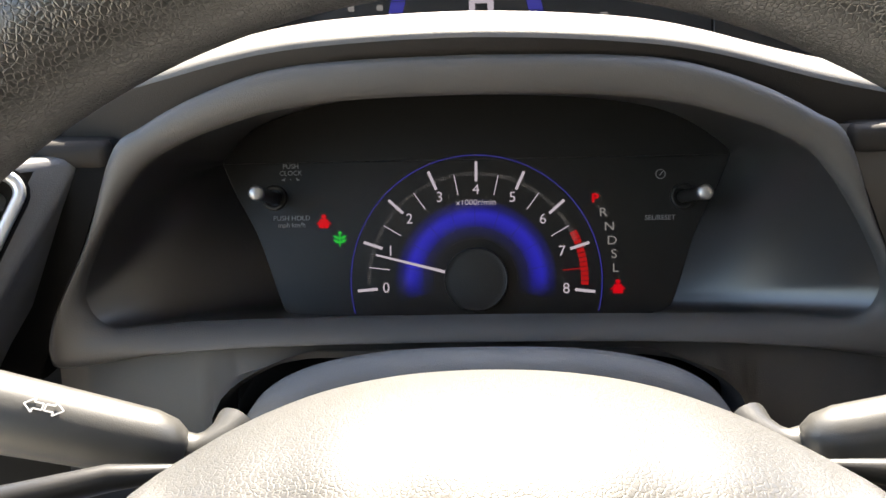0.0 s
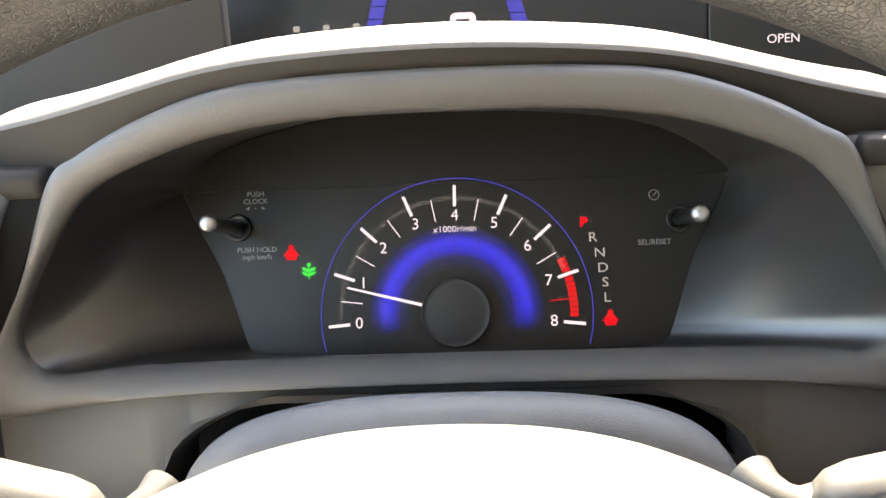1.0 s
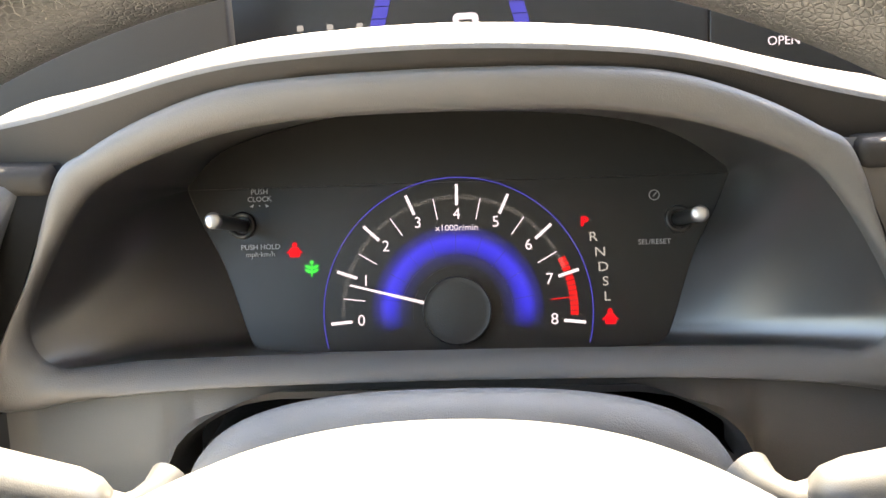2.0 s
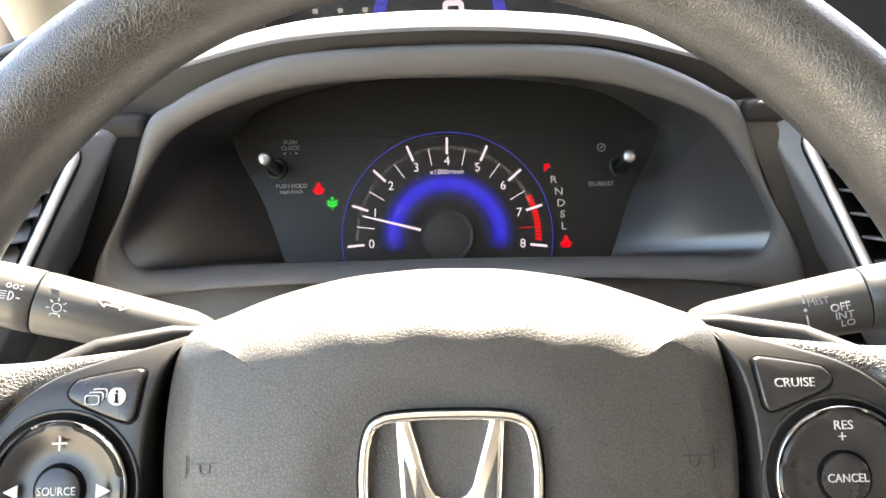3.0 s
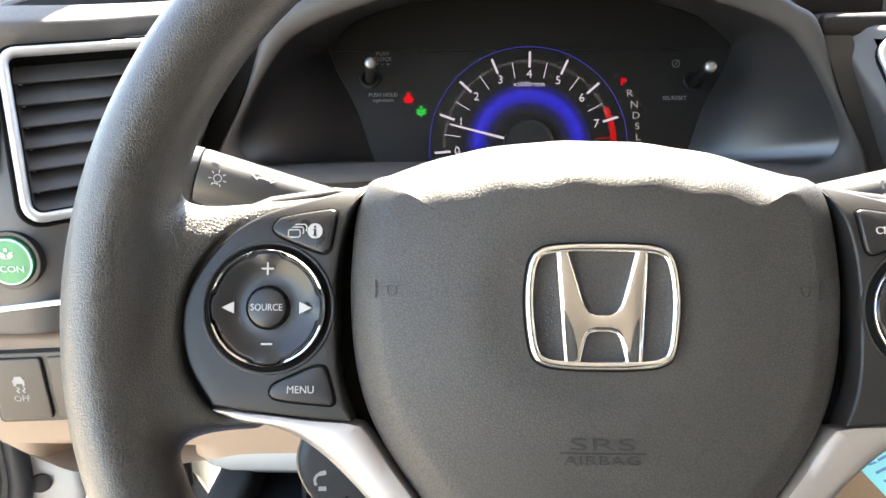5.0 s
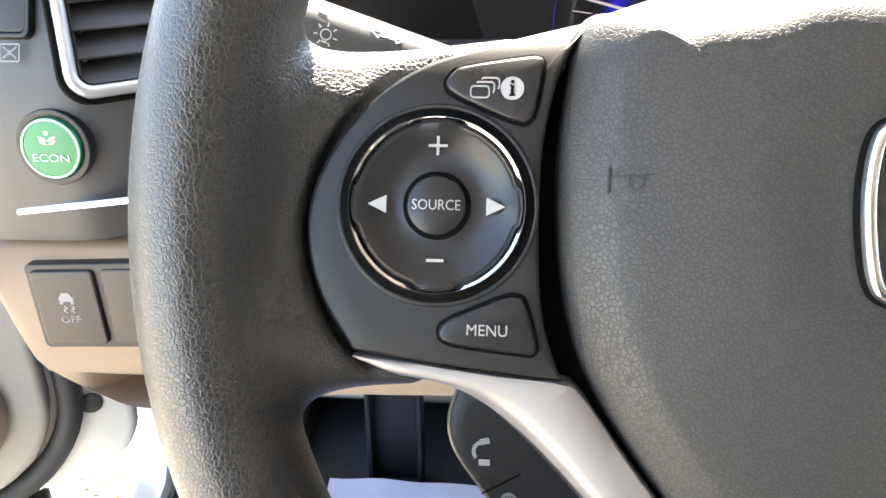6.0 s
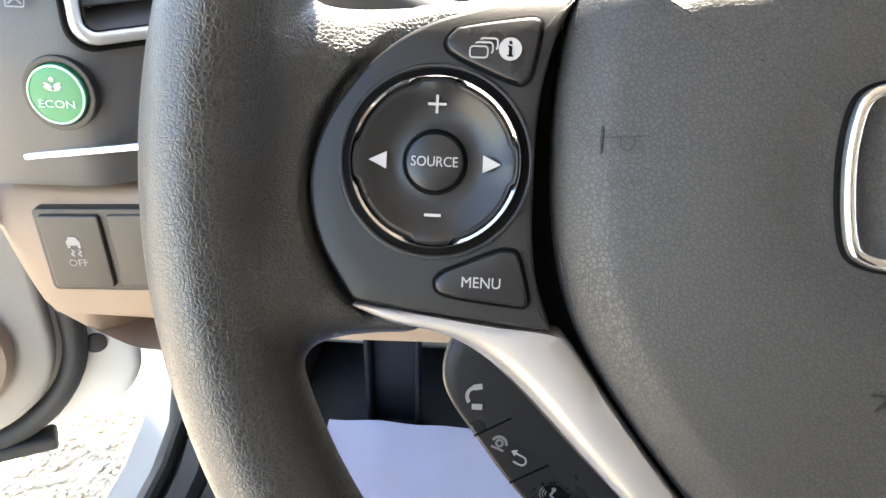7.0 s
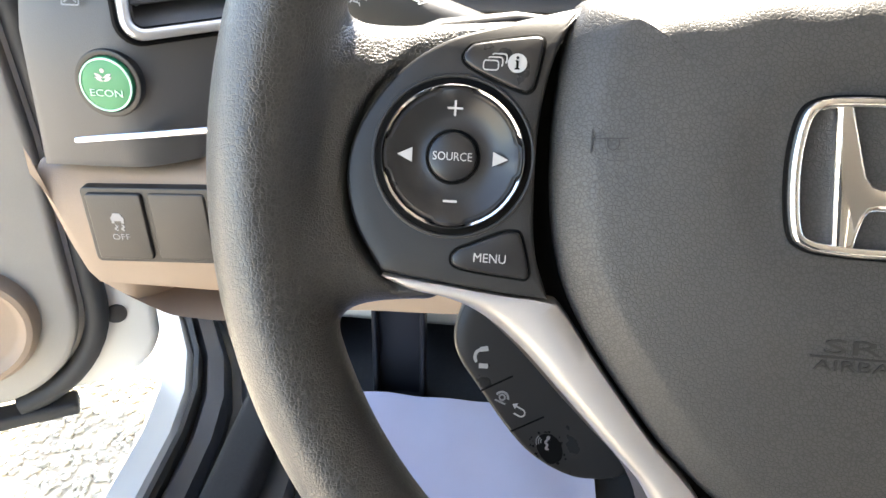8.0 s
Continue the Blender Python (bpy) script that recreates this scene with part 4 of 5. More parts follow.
def air_vent(sx, label):
    v = thing("air_vent", vent_frame(sx), label, "air vent", "dashboard air vents")
    o = rounded_quad(VENT_CORNERS[sx], 0.0105)
    i = inward(o, 0.0052)
    part("vent_frame", ring_plate(o, i, -0.006, 0.0055, 0.002), SILVER_FRAME, v, "satin silver frame", sharp=60)
    part("outer_joint", ring_plate(inward(o, -0.002), o, -0.006, 0.0006, 0.0003), GAP, v)
    part("duct", loft([[(q.x * s, q.y * s, z) for q in i] for z, s in ((0.001, 1), (-0.055, 0.7))], cap_end=True), GAP, v)
    it, ib, ob, ot = [Vector(p) for p in VENT_CORNERS[sx]]
    n = 7
    for k in range(n):
        y = (k - (n - 1) / 2) * 0.0118 - (0.0065 if sx < 0 else 0.0090)
        u = (y - ib.y) / (it.y - ib.y)
        ends = sorted((ib.x + (it.x - ib.x) * u, ob.x + (ot.x - ob.x) * u))
        w, x = ends[1] - ends[0] - 0.0135, 0.5 * sum(ends)
        if sx < 0:
            part("slat", block(w, 0.0016, 0.0155, 0.0007, pose(x, y, -0.009, 56)), DASHGREY, v)
            part("slat_pin", moved(spun([(0.0012, 0), (0.0012, 0.0012)], 10), pose(x - w / 2 + 0.0045, y + 0.0062, -0.0085)), SILVER_FRAME, v)
        else:
            part("slat", block(w, 0.0016, 0.0155, 0.0007, pose(x, y, -0.010, 9)), DASHGREY, v)
    if sx < 0:
        part("thumb_tab", block(0.015, 0.019, 0.009, 0.002, pose(-0.004, -0.014, -0.001)), DASHGREY, v, "grey thumb tab")
    for k in range(4 if sx < 0 else 0):
        part("rear_blade", block(0.0014, 0.062, 0.012, 0.0005, pose((k - 1.5) * 0.011 + 0.001 * sx, -0.003, -0.030)), PRESSED, v)
    return v


air_vent(-1, "air vent with seven grey slats in a silver frame")
air_vent(1, "air vent with dark slats in a silver frame")

# ---- steering column and stalks ----
column = thing("steering_column", pose(0, 0.24, 0.90), "grey grained steering column cover behind the wheel", "steering column")


def column_cover():
    rings = []
    for y, top, half in ((0.2740, 0.880, 0.060), (0.2742, 0.902, 0.085), (0.2752, 0.9125, 0.095), (0.2775, 0.9215, 0.1000), (0.2815, 0.9268, 0.1020), (0.2880, 0.9293, 0.1030), (0.2950, 0.9282, 0.1030), (0.3020, 0.9220, 0.1010), (0.325, 0.902, 0.095), (0.352, 0.886, 0.090)):
        ring = []
        for k in range(41):
            a = math.pi * k / 40
            c, s = math.cos(a), math.sin(a)
            ring.append((half * math.copysign(abs(c) ** 0.75, c), y - 0.24, 0.872 + (top - 0.872) * s ** 0.62 - 0.90))
        for k in range(1, 20):
            a = math.pi * k / 20
            ring.append((-half * math.cos(a), y - 0.24, 0.872 - 0.06 * math.sin(a) ** 0.7 - 0.90))
        rings.append(ring)
    return loft(rings, cap_start=True, cap_end=True)


part("upper_cover", column_cover(), COLUMN, column, sharp=60)
KEYGREY = material("stalk_grey_plastic", (0.048, 0.048, 0.046), 0.38, spread=0.12, bump=0.15, bump_scale=2000)
for sx in (-1, 1):
    path = [(-sx * x, y, z) for x, y, z in ((0, 0, 0), (0.005, 0.0005, 0.0), (0.009, 0.002, 0.001), (0.013, 0.006, 0.002), (0.0155, 0.012, 0.003))]
    part("stalk_sleeve", moved(swept(path, [0.0080, 0.0068, 0.0066, 0.0074, 0.0090], 24), pose(sx * 0.1065, 0.002, 0.0125)), KEYGREY, column, "smooth grey boot")


def stalk(sx, label, name):
    s = thing(name, pose(sx * 0.104, 0.237, 0.917) @ pose(0, 0, 0, 0, 0, 0), label, "control stalk")
    d = Vector((sx * 0.100, -0.012, 0.033 if sx < 0 else 0.024))
    st = lambda u: d * u
    shaft_u = [0.0, 0.012, 0.05, 0.12, 0.3, 0.5, 0.7, 0.715]
    shaft_r = [0.003, 0.0070, 0.0100, 0.0118, 0.0126, 0.0134, 0.0142, 0.0140]
    part("shaft", swept([st(u) for u in shaft_u], shaft_r, 28, 0.95), KEYGREY, s, sharp=60)
    part("joint", swept([st(u) for u in (0.71, 0.725)], [0.0134, 0.0134], 28, 0.95), GAP, s)
    part("end_knob", swept([st(u) for u in (0.722, 0.727, 0.80, 1.0, 1.06, 1.08)], [0.0138, 0.0143, 0.0144, 0.0138, 0.0120, 0.0060], 28, 0.95), KEYGREY, s, sharp=60)
    return s, d



def on_stalk(d, u, around, r, spin=0):
    """The plane that lies on a stalk at u of its length, turned around it from the top towards the driver."""
    x = d.normalized() * (1 if d.x > 0 else -1)
    up = (Vector((0, 0, 1)) - x * x.z).normalized()
    out = Matrix.Rotation(radians(around), 3, x) @ up
    n = Matrix((x, out.cross(x), out)).transposed().to_4x4()
    return Matrix.Translation(d * u + out * (r + 0.0003)) @ n @ pose(0, 0, 0, 0, 0, spin)


left_stalk, dl = stalk(-1, "grey turn signal stalk with white light symbols", "turn_signal_stalk")


def lamp_icon():
    return [arc_band(0.0016, 0.0020, 0, 359, 18)] + [stroke((0.0028 * math.cos(radians(a)), 0.0028 * math.sin(radians(a))), (0.0042 * math.cos(radians(a)), 0.0042 * math.sin(radians(a))), 0.0005) for a in range(-60, 241, 50)] + [stroke((-0.0010, -0.0026), (0.0010, -0.0026), 0.0006)]


def turn_icon():
    arrow = [(-0.0050, 0), (-0.0020, 0.0024), (-0.0020, 0.0011), (0.0008, 0.0011), (0.0008, -0.0011), (-0.0020, -0.0011), (-0.0020, -0.0024)]
    o = []
    for sx in (1, -1):
        line = [Vector((sx * (x - 0.0012), y)) for x, y in arrow]
        for i in range(len(line)):
            o.append(stroke(line[i], line[(i + 1) % len(line)], 0.0005))
    return o


part("icon", moved(flat(lamp_icon()), on_stalk(dl, 0.625, 69, 0.0136)), PRINT, left_stalk)
part("icon", moved(flat(turn_icon()), on_stalk(dl, 0.428, 39, 0.0129)), PRINT, left_stalk)
part("icon", moved(flat([stroke((-0.0016, 0), (0.0016, 0), 0.0005)]), on_stalk(dl, 0.655, 30, 0.0140)), PRINT, left_stalk)
part("icon", moved(flat([arc_band(0.0015, 0.0020, -90, 90, 12)] + [stroke((-0.0010, y), (-0.0040, y - 0.0003), 0.0004) for y in (-0.0016, -0.0006, 0.0004, 0.0014)] + [stroke((0.0030, -0.0004), (0.0046, -0.0004), 0.0006), stroke((0, 0.0018), (0, -0.0018), 0.0005)]), on_stalk(dl, 0.805, 66, 0.0144)), PRINT, left_stalk)
part("icon", moved(flat([arc_band(0.0007, 0.0011, 0, 359, 12, -0.0022), arc_band(0.0007, 0.0011, 0, 359, 12, 0.0005), stroke((0.0022, 0.0006), (0.0034, 0.0010), 0.0004), stroke((0.0022, -0.0006), (0.0034, -0.0008), 0.0004)]), on_stalk(dl, 0.795, 50, 0.0144)), PRINT, left_stalk)
right_stalk, dr = stalk(1, "grey wiper stalk with white wiper words", "wiper_stalk")
lettering("MIST", 0.0029, GREYPRINT, right_stalk, on_stalk(dr, 0.525, 57, 0.0136))
lettering("OFF", 0.0032, PRINT, right_stalk, on_stalk(dr, 0.60, 73, 0.0138))
lettering("INT", 0.0032, PRINT, right_stalk, on_stalk(dr, 0.61, 88, 0.0138))
lettering("LO", 0.0032, PRINT, right_stalk, on_stalk(dr, 0.62, 103, 0.0138))
part("icon", moved(flat([stroke((0, 0.0075), (0, 0.004), 0.0007), [(-0.0012, 0.0066), (0.0012, 0.0066), (0, 0.0086)], stroke((0, -0.001), (0, -0.008), 0.0007), circle(0.0007, 10, 0, 0.0012)]), on_stalk(dr, 0.47, 72, 0.0135)), PRINT, right_stalk)
part("icon", moved(flat([arc_band(0.0022, 0.0026, 35, 145, 10, 0, -0.0016), arc_band(0.0044, 0.0048, 35, 145, 12, 0, -0.0016), stroke((-0.0036, 0.0011), (-0.0018, -0.0003), 0.0005), stroke((0.0036, 0.0011), (0.0018, -0.0003), 0.0005), stroke((0, -0.0026), (0.0012, 0.0022), 0.0006)]), on_stalk(dr, 0.835, 66, 0.0144)), PRINT, right_stalk)
lettering("PULL", 0.0027, PRINT, right_stalk, on_stalk(dr, 0.855, 86, 0.0144))

# ---- displays behind the hood ----
display = thing("digital_display", pose(-0.006, 0.60, 1.04, 80), "black digital display panel with blue bars above the hood", "display")
part("display_panel", plate(rounded_box(0.356, 0.15, 0.006), -0.01, 0.0, 0.001), FACE, display)
for sx in (-1, 1):
    for k in range(5):
        x, y = 0.0480 - 0.0022 * k, 0.008 + 0.0085 * k
        part("blue_bar", flat([[(sx * x, y), (sx * (x + 0.0105), y), (sx * (x + 0.0085), y + 0.0078), (sx * (x - 0.002), y + 0.0078)]], 0.0006), BLUELINE, display)
zero = [q + Vector((0.0115, 0.0115)) for q in rounded_box(0.018, 0.030, 0.004)]
part("digit", ring_plate(zero, inward(anticlockwise(zero), 0.0045), 0.0, 0.0006, 0.0001), WHITELIT, display)
for k, x in enumerate((-0.103, -0.082, -0.061)):
    part("symbol", flat([[q + Vector((x - 0.0015, 0.0205)) for q in rounded_box(0.0046, 0.0040, 0.0008)]], 0.0006), DIMLIT, display)
for x in (0.068, 0.084, 0.100):
    part("symbol", flat([[q + Vector((x, 0.012)) for q in rounded_box(0.006, 0.003, 0.001)]], 0.0006), DIMLIT, display)
screen = thing("information_screen", pose(0.40, 0.60, 1.05, 80), "black information screen on the dashboard top", "screen")
part("screen_panel", plate(rounded_box(0.455, 0.15, 0.006), -0.01, 0.0, 0.001), FACE, screen)
lettering("OPEN", 0.0060, WHITELIT, screen, pose(-0.178, -0.0115, 0.0006))
part("screen_text", flat([[q + Vector((-0.080, -0.024)) for q in rounded_box(0.020, 0.0014, 0.0004)], [q + Vector((-0.078, -0.0285)) for q in rounded_box(0.014, 0.0014, 0.0004)]], 0.0006), GREYPRINT, screen)

# ---- left switch panel, knee panel ----
knee = thing("knee_panel", pose(0, 0.28, 0.8), "beige plastic knee panel under the dashboard", "knee panel")
KI = knee.matrix_basis.inverted()


def knee_sheet():
    rings = []
    for k in range(61):
        x = -0.3460 + 0.590 * (k / 60) ** 1.4
        low = float(np.interp(x, (-0.346, -0.3435, -0.334, -0.326, -0.305, -0.287, -0.257, -0.18, -0.10, 0.0, 0.10, 0.2), (0.836, 0.829, 0.791, 0.768, 0.755, 0.746, 0.7445, 0.7600, 0.7630, 0.740, 0.690, 0.680)))
        # hollow of the bonnet release, its mouth just above the lower edge
        u = min(1.0, max(0.0, (x + 0.308) / 0.030)) * min(1.0, max(0.0, (-0.205 - x) / 0.02))
        deep = 0.045 * u * u * (3 - 2 * u)
        top = max(low + 0.004, 0.7705)
        foot = low + 0.0030
        line = [(0.30, 0.8398), (0.262, 0.8385), (0.256, 0.836), (0.250, max(0.80, 0.5 * (0.836 + low))), (0.2505, top + 0.001 + 0.010 * (1 - u)), (0.2515, top), (0.253 + deep * 0.6, top - 0.002 * u), (0.2535 + deep, top - 0.005 * u), (0.2535 + deep, foot + 0.001 * u), (0.2535 + deep * 0.3, foot), (0.254, foot - 0.0002), (0.262, low), (0.33, low - 0.006), (0.42, low + 0.01)]
        rings.append([(x, y, z) for y, z in line])
    return loft(rings, closed=False)


part("panel_sheet", moved(knee_sheet(), KI), BEIGE, knee, sharp=60)
console = thing("centre_console", pose(0.42, 0.30, 0.60), "dark centre console beside the knee panel", "console")
part("console_side", block(0.32, 0.16, 0.46, 0.015, pose(0, 0.06, 0.005)), SWITCH, console)
part("console_ledge", block(0.32, 0.012, 0.012, 0.004, pose(0, -0.022, 0.17)), SILVER_FRAME, console, "satin silver console ledge")
part("release_lever", moved(block(0.034, 0.012, 0.010, 0.003, pose(-0.240, 0.272, 0.7605, 0, -3, 0)), KI), SWITCH, knee, "dark bonnet release lever")
eco = thing("economy_button", pose(-0.2935, 0.2515, 0.8870, 86), "round green push button with a leaf symbol", "button")
part("button_recess", ring_plate(circle(0.0166, 48), circle(0.0136, 48), -0.004, 0.0012, 0.0006), POD, eco)
GREENKEY = material("green_button", (0.006, 0.19, 0.075), 0.4, spread=0.1, scale=40, coat=0.1)
part("button_cap", spun([(0.0134, -0.004), (0.0134, 0.0020), (0.0128, 0.0028), (0.0116, 0.0031), (0.006, 0.0034), (0.0005, 0.0035)], 48), GREENKEY, eco, "glossy green cap")
PALEGREEN = material("pale_green_print", (0.45, 0.80, 0.58), 0.5)
part("button_line", ring_plate(circle(0.0130, 48), circle(0.0121, 48), 0.002, 0.0034, 0.0001), PALEGREEN, eco)
part("icon", moved(flat([circle(0.0011, 12, 0, 0.0030)] + [[q + Vector((0, -0.0006 - 0.0016 * (k // 2))) for q in leaf((-62, 62)[k % 2], 0.95)] for k in range(4)]), pose(-0.0005, 0.0040, 0.0036)), PRINT, eco)
lettering("ECON", 0.0034, PALEGREEN, eco, pose(0, -0.0040, 0.0037), squeeze=1.25)
strip = thing("trim_strip", pose(-0.277, 0.2505, 0.8622, 87, 0, 0) @ pose(0, 0, 0, 0, 0, 7.7), "thin chrome trim strip on the vent panel", "trim")
part("strip_bar", plate(rounded_box(0.080, 0.0040, 0.0018), -0.003, 0.0022, 0.0017, 5), CHROME, strip)
switches = thing("switch_panel", pose(-0.2680, 0.2502, 0.8110, 88) @ pose(0, 0, 0, 0, 0, 3), "dark switch panel with a stability switch and blanks", "switch panel")
part("switch_frame", plate(rounded_box(0.104, 0.044, 0.003), -0.006, 0.0012, 0.0008), POD, switches)
for k, x in enumerate((-0.0335, 0.0, 0.0335)):
    part("switch" if k == 0 else "blank", plate([q + Vector((x, 0)) for q in rounded_box(0.0305, 0.0385, 0.002)], -0.004, 0.0034 if k == 0 else 0.0024, 0.001), SWITCH, switches)
def skid_icon():
    """A car seen from behind above two wavy skid marks."""
    o = [[(-0.0020, 0.0044), (0.0020, 0.0044), (0.0028, 0.0024), (-0.0028, 0.0024)], [q + Vector((0, 0.0012)) for q in rounded_box(0.0072, 0.0026, 0.0008)]]
    o += [[q + Vector((sx * 0.0026, -0.0008)) for q in rounded_box(0.0016, 0.0014, 0.0003)] for sx in (-1, 1)]
    for sx in (-1, 1):
        wave = [(sx * 0.0018 + w, y) for w, y in ((0.0, -0.0022), (0.0014, -0.0034), (-0.0006, -0.0046), (0.0010, -0.0058))]
        o += [stroke(a, b, 0.0008) for a, b in zip(wave, wave[1:])]
    return o


part("icon", moved(flat(skid_icon()), pose(-0.0335, 0.0040, 0.0036)), GREYPRINT, switches)
lettering("OFF", 0.0036, GREYPRINT, switches, pose(-0.0335, -0.0056, 0.0036), squeeze=1.1)
mirror_switch = thing("mirror_switch", pose(-0.3125, front_y(0.955) - 0.0005, 0.955, 66), "small dark mirror switch beside the air vent", "switch")
part("switch_bezel", ring_plate(rounded_box(0.030, 0.052, 0.004), rounded_box(0.026, 0.048, 0.003), -0.004, 0.002, 0.0008), POD, mirror_switch)
part("switch_key", plate(rounded_box(0.025, 0.047, 0.003), -0.004, 0.0005, 0.0005), SWITCH, mirror_switch)
part("icon", ring_plate(rounded_box(0.0090, 0.0078, 0.0010), rounded_box(0.0076, 0.0064, 0.0006), 0.0, 0.0004, 0.0001), GREYPRINT, mirror_switch).matrix_basis = pose(0.006, -0.032, 0.0004)
part("icon", flat([stroke((-0.0030, y), (0.0030, -y), 0.0007) for y in (-0.0024, 0.0024)] + [circle(0.0010, 12)], 0.0008), GREYPRINT, mirror_switch).matrix_basis = pose(0.006, -0.032, 0)
# dark strip that draws the shade on the vent panel's rounded outer edge
end_shade = thing("dash_end_shade", pose(-0.3335, 0.30, 0.92), "dark strip standing for shade at the dashboard's rounded end", "trim")
part("end_shade_strip", block(0.006, 0.075, 0.145, 0.002, pose(0.001, 0.0, 0.002)), SWITCH, end_shade)

# ---- tag hanging from the column ----
tag = thing("paper_tag", pose(0.1402, 0.150, 0.8328, 18.3, 0, -32.4) @ pose(0, 0, 0, 0, -5.2, 49.4), "cyan handwritten paper tag hanging behind the wheel", "tag")
CYAN = material("cyan_paper", (0.20, 0.60, 0.60), 0.8, spread=0.05, scale=30)
INK = material("blue_ink", (0.07, 0.17, 0.38), 0.6)
part("paper", plate(rounded_box(0.0292, 0.0305, 0.0008), 0.0, 0.0004, 0.0001, 1), CYAN, tag)
rnd = random.Random(4)
for row in range(4):
    x = -0.0105
    while x < 0.0085:
        w = rnd.uniform(0.003, 0.0065)
        part("written_bar", flat([stroke((x, 0.0115 - 0.0048 * row), (x + w, 0.0115 - 0.0048 * row + rnd.uniform(-0.0005, 0.0005)), rnd.uniform(0.0007, 0.0012))], 0.0005), INK, tag)
        x += w + 0.0012
part("ruled_box", ring_plate(rounded_box(0.008, 0.006, 0.0004), rounded_box(0.0072, 0.0052, 0.0003), 0.0003, 0.0006, 0.0001), INK, tag).matrix_basis = pose(0.0075, -0.0080, 0)
part("punch_hole", flat([circle(0.0022, 20, -0.001, -0.0115)], 0.0005), BEIGE, tag)

# ---- footwell, floor, sill ----
floor = thing("floor", pose(0, 0.4, 0.30), "dark carpeted car floor and footwell", "floor", kind="structure")
part("carpet", block(1.5, 2.6, 0.03, 0.004, pose(0.37, -0.6, 0)), CARPET, floor)
part("toe_board", block(1.5, 0.03, 0.70, 0.004, pose(0.37, 0.55, 0.32, -12)), CARPET, floor)
part("side_carpet", block(0.05, 0.9, 0.08, 0.01, pose(-0.375, 0.15, 0.03)), CARPET, floor)
mat_paper = thing("floor_paper", pose(-0.17, 0.36, 0.322), "creased white protective paper lying on the floor", "paper")


def paper_sheet():
    return loft([[(-0.13 + 0.32 * i / 20, -0.35 + 0.65 * j / 20, 0.010 * noise.noise(Vector((i * 0.25, j * 0.22, 3))) + 0.006 + 0.10 * max(0, (j - 17) / 3) ** 2 * 0.1) for i in range(21)] for j in range(21)], closed=False)


part("sheet", paper_sheet(), PAPER, mat_paper)
brace = thing("column_brace", pose(-0.2235, 0.700, 0.55), "dark blue-grey pedal bracket in the footwell", "bracket")
BRACE = material("blue_grey_metal", (0.009, 0.0095, 0.013), 0.45, spread=0.2, scale=30)
part("bracket_plate", block(0.060, 0.012, 0.50, 0.004, pose(0, 0, -0.05)), BRACE, brace)
for sx in (-1, 1):
    part("bracket_flange", block(0.006, 0.030, 0.50, 0.002, pose(sx * 0.030, -0.010, -0.05)), BRACE, brace)
sill = thing("door_sill", pose(-0.515, 0.2, 0.36), "white painted door sill with dark scuff plates", "door sill", kind="structure")


def sill_strip(x_in, x_out, z0, z1, turn):
    rings = []
    for k in range(25):
        y = -0.9 + 1.75 * k / 24
        bend = 0.02 * (y - 0.255) + turn * max(0.0, y - 0.33) ** 2
        rings.append([(x_out - bend, y, z0), (x_out - bend, y, z1 - 0.01), (x_out + 0.008 - bend, y, z1), (x_in - 0.008 - bend, y, z1), (x_in - bend, y, z1 - 0.01), (x_in - bend, y, z0)])
    return loft(rings, cap_start=True, cap_end=True)


part("painted_sill", sill_strip(0.056, 0.009, -0.20, 0.0, 1.4), WHITEPAINT, sill)
part("sill_core", sill_strip(0.20, 0.05, -0.20, -0.03, 1.4), SCUFF, sill)
part("seal", sill_strip(0.067, 0.057, -0.05, 0.006, 1.4), RUBBER, sill)
part("inner_scuff", sill_strip(0.150, 0.118, -0.06, -0.012, 1.4), SCUFF, sill)
part("scuff_plate", sill_strip(0.105, 0.068, -0.05, -0.004, 1.4), SCUFF, sill, "dark plastic scuff plate")

# ---- open front door ----
DOOR = pose(-0.545, 0.60, 0.0, 0, 0, -62)
door = thing("front_door", DOOR, "open white car door with a beige lining", "car door")
# the door runs along its own -y from the hinge; its lining faces +x

def door_plate(outline, x0, x1, r=0.006):
    """A plate on the door from (along the door, height) pairs."""
    return moved(plate(outline, x0, x1, r), Matrix(((0, 0, 1, 0), (-1, 0, 0, 0), (0, 1, 0, 0), (0, 0, 0, 1))))


def corner_line(r, far=0.95, top=1.02):
    """The lining's outline: straight down its front edge, then round the speaker's corner."""
    pts = [Vector((0.138 - r * math.cos(radians(a)), 0.504 + r * math.sin(radians(a)))) for a in range(0, -86, -8)]
    return [Vector((0.138 - r + 0.02, top)), Vector((0.138 - r, 0.70)), *pts, Vector((far, 0.504 - r)), Vector((far, top))]


skin_line = [(-0.050, 1.03), (-0.050, 0.48)] + [(0.020 - 0.070 * math.cos(radians(a)), 0.445 - 0.070 * math.sin(radians(a))) for a in range(10, 91, 10)] + [(1.03, 0.370), (1.03, 1.03)]
part("door_skin", door_plate(skin_line, -0.055, -0.005, 0.012), WHITEPAINT, door, "white painted door shell")
part("lining", door_plate(corner_line(0.108), -0.01, 0.022, 0.010), PALE, door, "pale beige door lining")
part("speaker_ring", moved(spun([(0.076, 0), (0.075, 0.012), (0.068, 0.020), (0.062, 0.021), (0.057, 0.012), (0.052, 0.009), (0.01, 0.012)], 56), pose(0.018, -0.142, 0.510, 0, 90, 0)), BEIGE, door, "round beige speaker surround")
seal_line = corner_line(0.127)[:-2]
part("door_seal", swept([(0.004, -q.x, q.y) for q in seal_line], [0.013] * len(seal_line), 12, up=(1, 0, 0)), RUBBER, door, "black rubber door seal")
part("lower_strip", block(0.03, 0.80, 0.018, 0.005, pose(0.004, -0.455, 0.366)), RUBBER, door)
